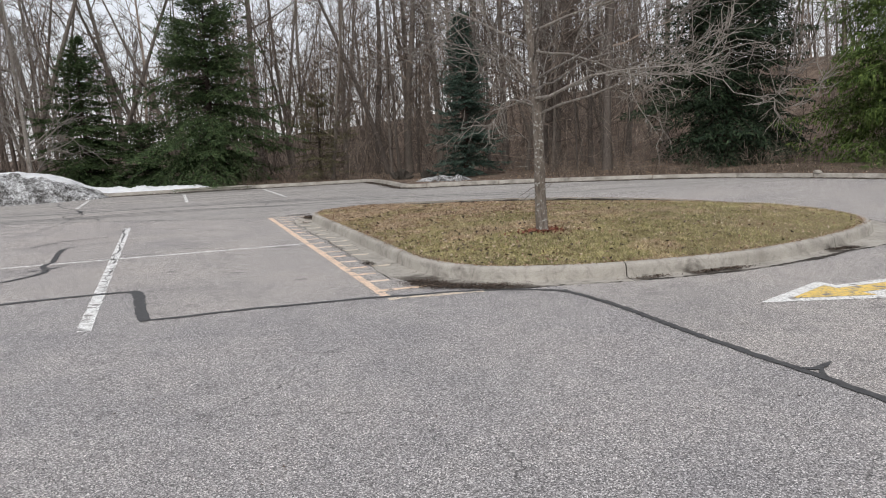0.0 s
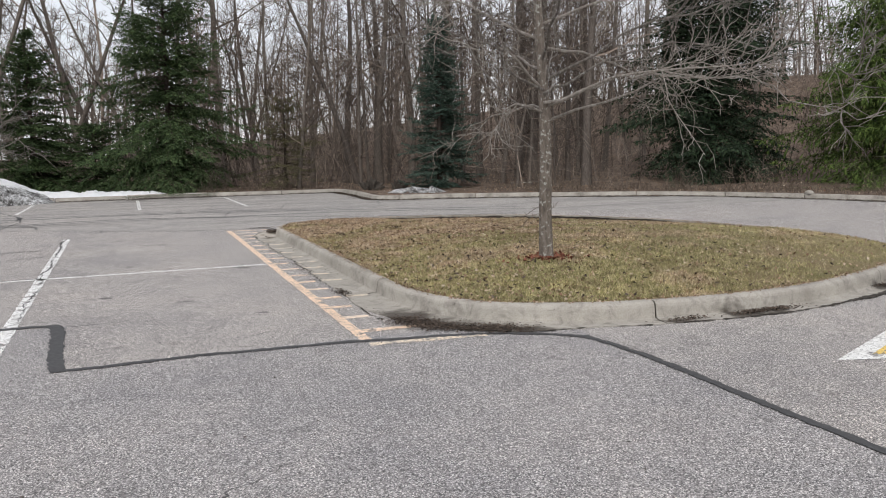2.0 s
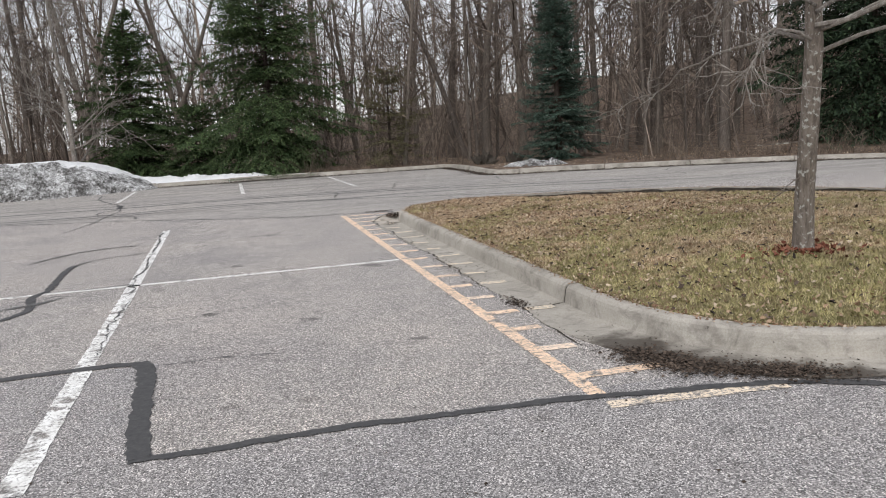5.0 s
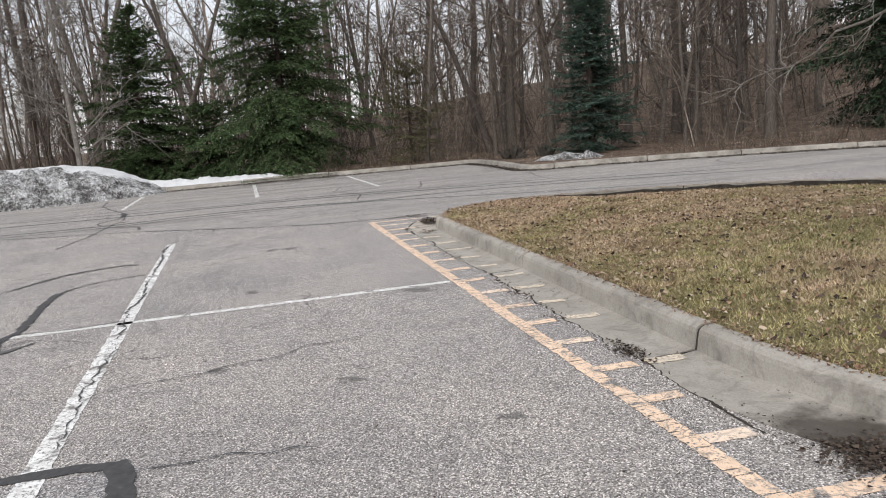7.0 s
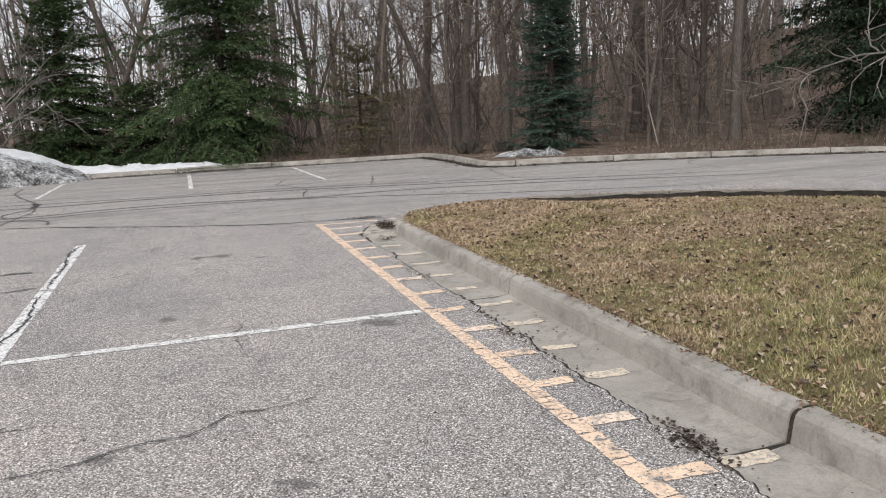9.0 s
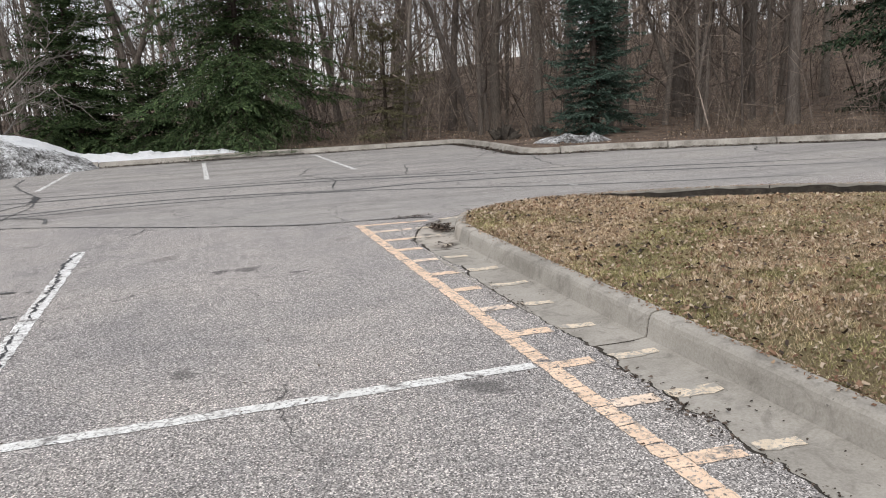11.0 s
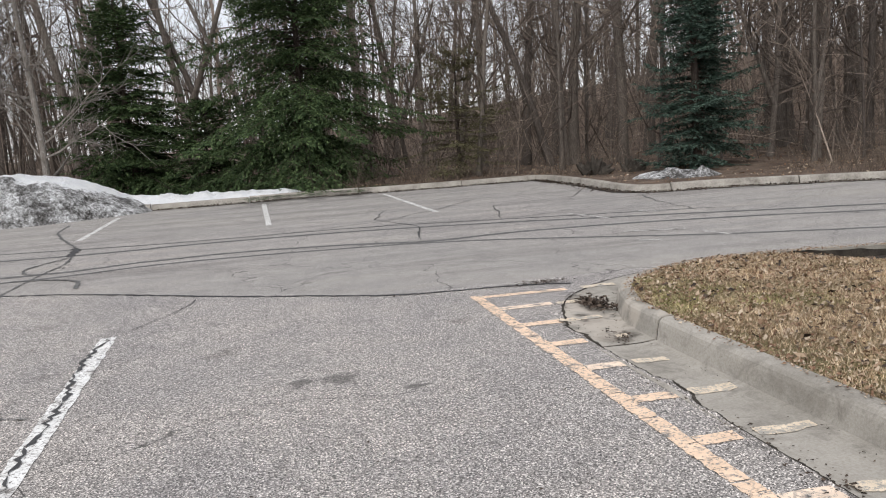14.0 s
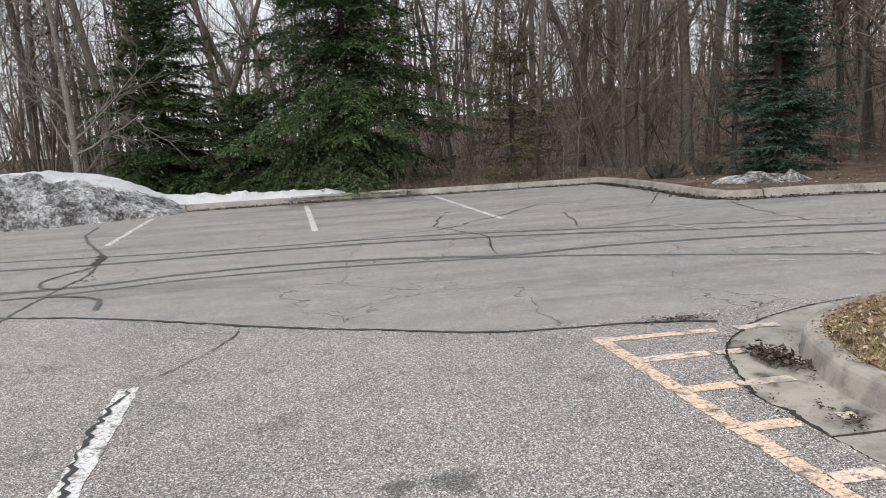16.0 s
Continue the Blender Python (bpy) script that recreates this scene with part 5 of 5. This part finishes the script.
def conifer(name, height, width, needles, seed, label, boughs=300, sprays=110000, size=0.09, power=0.6, skirt=0.02, droop=0.3, lift=0.1, hang=0.5, tiers=0, ragged=0.25, fat=0.17, category="spruce"):
    """A conifer: trunk, boughs that arch and droop, side shoots along each bough, and short needle sprays along each shoot."""
    rng = np.random.default_rng(seed)
    root = group_at(name)
    V, F = [], []
    tp = limb(random.Random(seed), Vector((0, 0, -0.3)), Vector((0, 0, 1)), height + 0.25, 8, 0.01, 0.02)
    tube(V, F, tp, [0.02 * height * (1 - 0.95 * i / 8) + 0.01 for i in range(9)], 8)
    mesh_object("trunk", V, F, SPRUCE_BARK, root, "", True)
    n = boughs
    t = rng.random(n) ** 0.95
    if tiers:
        t = np.clip((np.floor(t * tiers) + rng.normal(0.5, 0.16, n)) / tiers, 0, 0.995)
    z = height * (skirt + (1 - skirt) * t)
    a = rng.uniform(0, 6.283, n)
    ph = rng.uniform(0, 6.283, 4)
    lobe = 1 + 0.13 * np.sin(2 * a + 1.3 * z + ph[0]) + 0.12 * np.sin(3 * a - 2.1 * z + ph[1]) + 0.1 * np.sin(a + 3.4 * z + ph[2])
    ln = np.maximum(0.12, width * (1 - t) ** power * lobe * np.clip(1 + ragged * rng.normal(0, 1, n), 0.4, 1.5) * 0.95)
    rise = -0.12 + 0.75 * t ** 1.5 + rng.normal(0, 0.13, n)
    sag = droop * rng.uniform(0.5, 1.3, n) * (1 - 0.6 * t)
    tip_up = lift * rng.uniform(0.3, 1.5, n)
    ca, sa = np.cos(a), np.sin(a)

    def on_bough(k, u):
        h = ln[k] * u
        return np.stack([ca[k] * h, sa[k] * h, z[k] + ln[k] * (rise[k] * u - sag[k] * u ** 2 + tip_up[k] * u ** 4)], 1)

    bv, bf = [], []
    for k in range(n):
        pts = [Vector(p) for p in on_bough(np.full(6, k), np.linspace(0, 1, 6)).tolist()]
        tube(bv, bf, pts, [0.01 + 0.007 * ln[k], 0.011, 0.009, 0.007, 0.005, 0.003], 3)
    # side shoots
    per = (9 + 22 * ln).astype(int)
    k = np.repeat(np.arange(n), per)
    m = len(k)
    u = np.clip(1 - rng.random(m) ** 1.15 * 0.92, 0.08, 1)
    side = rng.choice((-1.0, 1.0), m)
    turn = a[k] + side * rng.uniform(0.35, 1.15, m) * np.where(u > 0.96, 0.3, 1)
    sl = (0.4 * ln[k] * (1 - u) ** 0.8 + 0.13) * rng.uniform(0.5, 1.15, m)
    base = on_bough(k, u)
    slope = rise[k] - 2 * sag[k] * u + 4 * tip_up[k] * u ** 3
    fall = hang * rng.uniform(0.15, 1.2, m)
    # needle sprays
    pick = rng.choice(m, sprays, p=sl ** 0.85 / (sl ** 0.85).sum())
    w = rng.random(sprays) ** 0.85
    d = sl[pick] * w
    ct, st = np.cos(turn[pick]), np.sin(turn[pick])
    p = base[pick] + np.stack([ct * d, st * d, d * (0.5 * slope[pick] - fall[pick] * w)], 1)
    yaw = turn[pick] + rng.normal(0, 0.65, sprays)
    tilt = 0.5 * slope[pick] - 1.4 * fall[pick] * w + rng.normal(0, 0.28, sprays)
    way = np.stack([np.cos(yaw) * np.cos(tilt), np.sin(yaw) * np.cos(tilt), np.sin(tilt)], 1)
    long = (size * rng.uniform(0.55, 1.3, sprays))[:, None]
    flat = np.cross(way, np.stack([rng.normal(0, 0.5, sprays), rng.normal(0, 0.5, sprays), np.ones(sprays)], 1))
    flat /= np.maximum(np.linalg.norm(flat, axis=1, keepdims=True), 1e-6)
    flat = flat * long * fat * rng.uniform(0.7, 1.3, (sprays, 1))
    mid = p + way * long * 0.45
    verts = np.stack([p, mid - flat, p + way * long, mid + flat], 1).reshape(-1, 3)
    verts[:, 2] = np.maximum(verts[:, 2], 0.01)
    tagged(mesh_object("bough_frame", bv, bf, SPRUCE_BARK, root), kind="stuff")
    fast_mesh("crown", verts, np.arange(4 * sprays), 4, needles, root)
    return tagged(root, label, category)


def stand(ob, x, y, turn=0):
    ob.matrix_basis = pose(x, y, ground_z(x, y), 0, 0, turn)
    return ob


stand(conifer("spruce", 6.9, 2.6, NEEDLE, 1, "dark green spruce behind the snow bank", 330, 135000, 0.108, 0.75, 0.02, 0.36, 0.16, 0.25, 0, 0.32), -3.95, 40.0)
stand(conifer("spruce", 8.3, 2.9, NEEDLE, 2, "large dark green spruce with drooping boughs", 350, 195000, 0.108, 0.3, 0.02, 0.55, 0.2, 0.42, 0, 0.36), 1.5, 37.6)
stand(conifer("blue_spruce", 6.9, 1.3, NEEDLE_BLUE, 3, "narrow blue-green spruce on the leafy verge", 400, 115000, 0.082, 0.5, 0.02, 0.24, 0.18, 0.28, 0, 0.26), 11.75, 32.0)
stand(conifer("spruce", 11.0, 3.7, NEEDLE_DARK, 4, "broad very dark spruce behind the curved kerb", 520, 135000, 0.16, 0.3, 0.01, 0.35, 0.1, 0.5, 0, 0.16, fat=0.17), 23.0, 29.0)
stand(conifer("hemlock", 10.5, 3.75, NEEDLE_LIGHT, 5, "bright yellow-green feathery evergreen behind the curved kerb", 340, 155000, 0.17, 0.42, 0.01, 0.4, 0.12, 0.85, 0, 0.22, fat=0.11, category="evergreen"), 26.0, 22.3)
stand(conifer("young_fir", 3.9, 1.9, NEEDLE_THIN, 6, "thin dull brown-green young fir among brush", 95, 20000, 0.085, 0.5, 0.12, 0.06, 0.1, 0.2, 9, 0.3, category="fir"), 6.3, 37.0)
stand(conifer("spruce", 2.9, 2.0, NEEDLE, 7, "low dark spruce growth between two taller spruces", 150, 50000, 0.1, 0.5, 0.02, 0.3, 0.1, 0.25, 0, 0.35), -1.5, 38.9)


def lawn_tree():
    """The leafless tree on the island, with its wide low crown."""
    rng = random.Random(77)
    root = group_at("lawn_tree", 4.63, 10.22, 0.36)
    V, F = [], []
    trunk = [Vector(p) for p in ((0.0, 0.0, -0.12), (-0.01, -0.01, 0.05), (-0.06, -0.08, 0.5), (-0.12, -0.2, 1.1), (-0.2, -0.33, 1.7), (-0.3, -0.42, 2.4), (-0.4, -0.5, 3.1), (-0.44, -0.52, 4.2), (-0.5, -0.5, 5.6), (-0.5, -0.45, 7.0))]
    tube(V, F, trunk, [0.115, 0.09, 0.078, 0.073, 0.069, 0.052, 0.043, 0.034, 0.021, 0.008], 12)
    mesh_object("trunk", V, F, BARK_LAWN, root, "grey lichen-flecked bark", True)

    def dress(line, r, ln, subs, twigs):
        V, F = [], []
        n = len(line)
        tube(V, F, line, [max(0.004, r * (1 - 0.85 * i / (n - 1))) for i in range(n)], 6)
        for _ in range(subs):
            p, w = along(line, rng.uniform(0.3, 1.0))
            sl = ln * rng.uniform(0.15, 0.45)
            q = limb(rng, p, (side_way(rng, w, rng.uniform(0.4, 1.0)) + Vector((0, 0, 0.1))), sl, 5, 0.42, 0.03)
            tube(V, F, q, [max(0.006, r * 0.38), max(0.0055, r * 0.32), max(0.005, r * 0.26), 0.0045, 0.004, 0.0025], 4)
            for _ in range(twigs):
                p2, w2 = along(q, rng.uniform(0.15, 1.0))
                t = limb(rng, p2, side_way(rng, w2, rng.uniform(0.4, 1.1)), rng.uniform(0.1, 0.45), 3, 0.55, 0.06)
                tube(V, F, t, [0.0048, 0.0042, 0.0035, 0.002], 3)
                spike(V, F, t[1], t[1] + side_way(rng, w2, rng.uniform(0.5, 1.2)) * rng.uniform(0.06, 0.2), 0.004)
        mesh_object("limb", V, F, LIMB, root)

    base = Vector((4.63, 10.22, 0.36))
    # low limbs with a direction of their own
    for pts, r, reach, subs, twigs in ((((4.36, 9.8, 2.2), (5.0, 9.2, 2.45), (5.6, 8.4, 2.4), (5.9, 7.7, 2.15), (6.05, 6.8, 1.9)), 0.034, 1.7, 13, 7),
                   (((4.36, 9.8, 2.3), (5.2, 9.3, 2.7), (6.0, 8.6, 2.75), (6.3, 7.9, 2.5), (6.5, 7.3, 2.35)), 0.03, 1.8, 13, 7),
                   (((4.37, 9.85, 2.1), (4.0, 9.8, 2.25), (3.7, 9.7, 2.0), (3.54, 9.63, 1.65)), 0.022, 0.9, 8, 4),
                   (((4.37, 9.9, 2.15), (4.2, 10.8, 2.1), (4.0, 11.8, 1.75), (3.92, 12.6, 1.6)), 0.024, 0.6, 6, 3),
                   (((4.36, 9.8, 2.35), (3.6, 9.4, 2.7), (2.8, 9.0, 2.8), (2.0, 8.7, 2.65)), 0.028, 1.6, 12, 7)):
        line = [Vector(q) - base for q in spline(pts, 0.22).tolist()]
        line = [line[0]] + [p + Vector((rng.uniform(-0.07, 0.07), rng.uniform(-0.07, 0.07), rng.uniform(-0.06, 0.06))) for p in line[1:]]
        dress(line, r * 0.56, reach, subs, twigs)
    for i in range(30):
        t = 0.42 + 0.5 * (i + rng.random()) / 30
        p, w = along(trunk, t)
        a = i * 2.4 + rng.uniform(-0.4, 0.4)
        ln = rng.uniform(2.2, 3.4) * (1.25 - 0.75 * t)
        dress(limb(rng, p, Vector((math.cos(a), math.sin(a), rng.uniform(0.05, 0.6))), ln, 8, 0.28, 0.02), 0.02 * (1.2 - t * 0.6), ln, 11, 7)
    for z, a in ((0.55, 2.6), (0.62, 0.3), (0.7, 3.4), (1.2, 0.8), (1.3, 3.0)):
        p, w = along(trunk, 0.18 + 0.1 * z)
        V, F = [], []
        q = limb(rng, p, Vector((math.cos(a), math.sin(a), -0.1)), 0.42, 5, 0.3, -0.02)
        tube(V, F, q, [0.007, 0.006, 0.005, 0.004, 0.004, 0.003], 4)
        for k in (2, 3, 4):
            spike(V, F, q[k], q[k] + side_way(rng, w, 1.2) * 0.1, 0.004)
        mesh_object("twig", V, F, BARK_LAWN, root)
    return tagged(root, "leafless young lawn tree with wide low branches", "tree")


lawn_tree()


def stump(x, y, s, seed):
    """An uprooted dark stump with root ends."""
    rng = random.Random(seed)
    V, F = [], []
    for _ in range(30):
        a = rng.uniform(0, 6.283)
        st = limb(rng, Vector((rng.uniform(-0.15, 0.15), rng.uniform(-0.1, 0.1), 0)), Vector((math.cos(a) * 0.55, math.sin(a) * 0.5, rng.uniform(0.5, 1.4))), s * rng.uniform(0.5, 1.0), 4, 0.25, 0.0)
        tube(V, F, st, [0.24 * s, 0.22 * s, 0.17 * s, 0.1 * s, 0.02], 6)
    ob = mesh_object("tree_stump", V, F, DIRT)
    ob.location = (x, y, ground_z(x, y) - 0.03)
    return tagged(ob, "dark rotten stump with torn roots on leaf litter", "stump", "stumps")


stump(8.95, 32.6, 0.6, 1)
stump(10.15, 32.7, 0.5, 2)


def kerb_rock(x, y, size, seed):
    """A small uneven stone lying on the kerb's top."""
    rng = random.Random(seed)
    i = int(np.argmin(np.hypot(FAR_KERB[:, 0] - x, FAR_KERB[:, 1] - y)))
    p = FAR_KERB[i] - normals(FAR_KERB)[i] * 0.12
    bm = bmesh.new()
    bmesh.ops.create_icosphere(bm, subdivisions=2, radius=size)
    for v in bm.verts:
        v.co *= 1 + 0.35 * noise.noise(v.co * 9 + Vector((seed, 0, 0))) + rng.uniform(-0.05, 0.05)
        v.co.z = max(v.co.z * 0.6, -size * 0.3)
    me = bpy.data.meshes.new("rock")
    bm.to_mesh(me)
    bm.free()
    me.materials.append(CONCRETE)
    ob = new("rock", me)
    ob.location = (p[0], p[1], 0.155 + size * 0.25)
    return tagged(ob, "small pale broken stone lying on the kerb", "stone")


kerb_rock(19.3, 20.2, 0.13, 3)
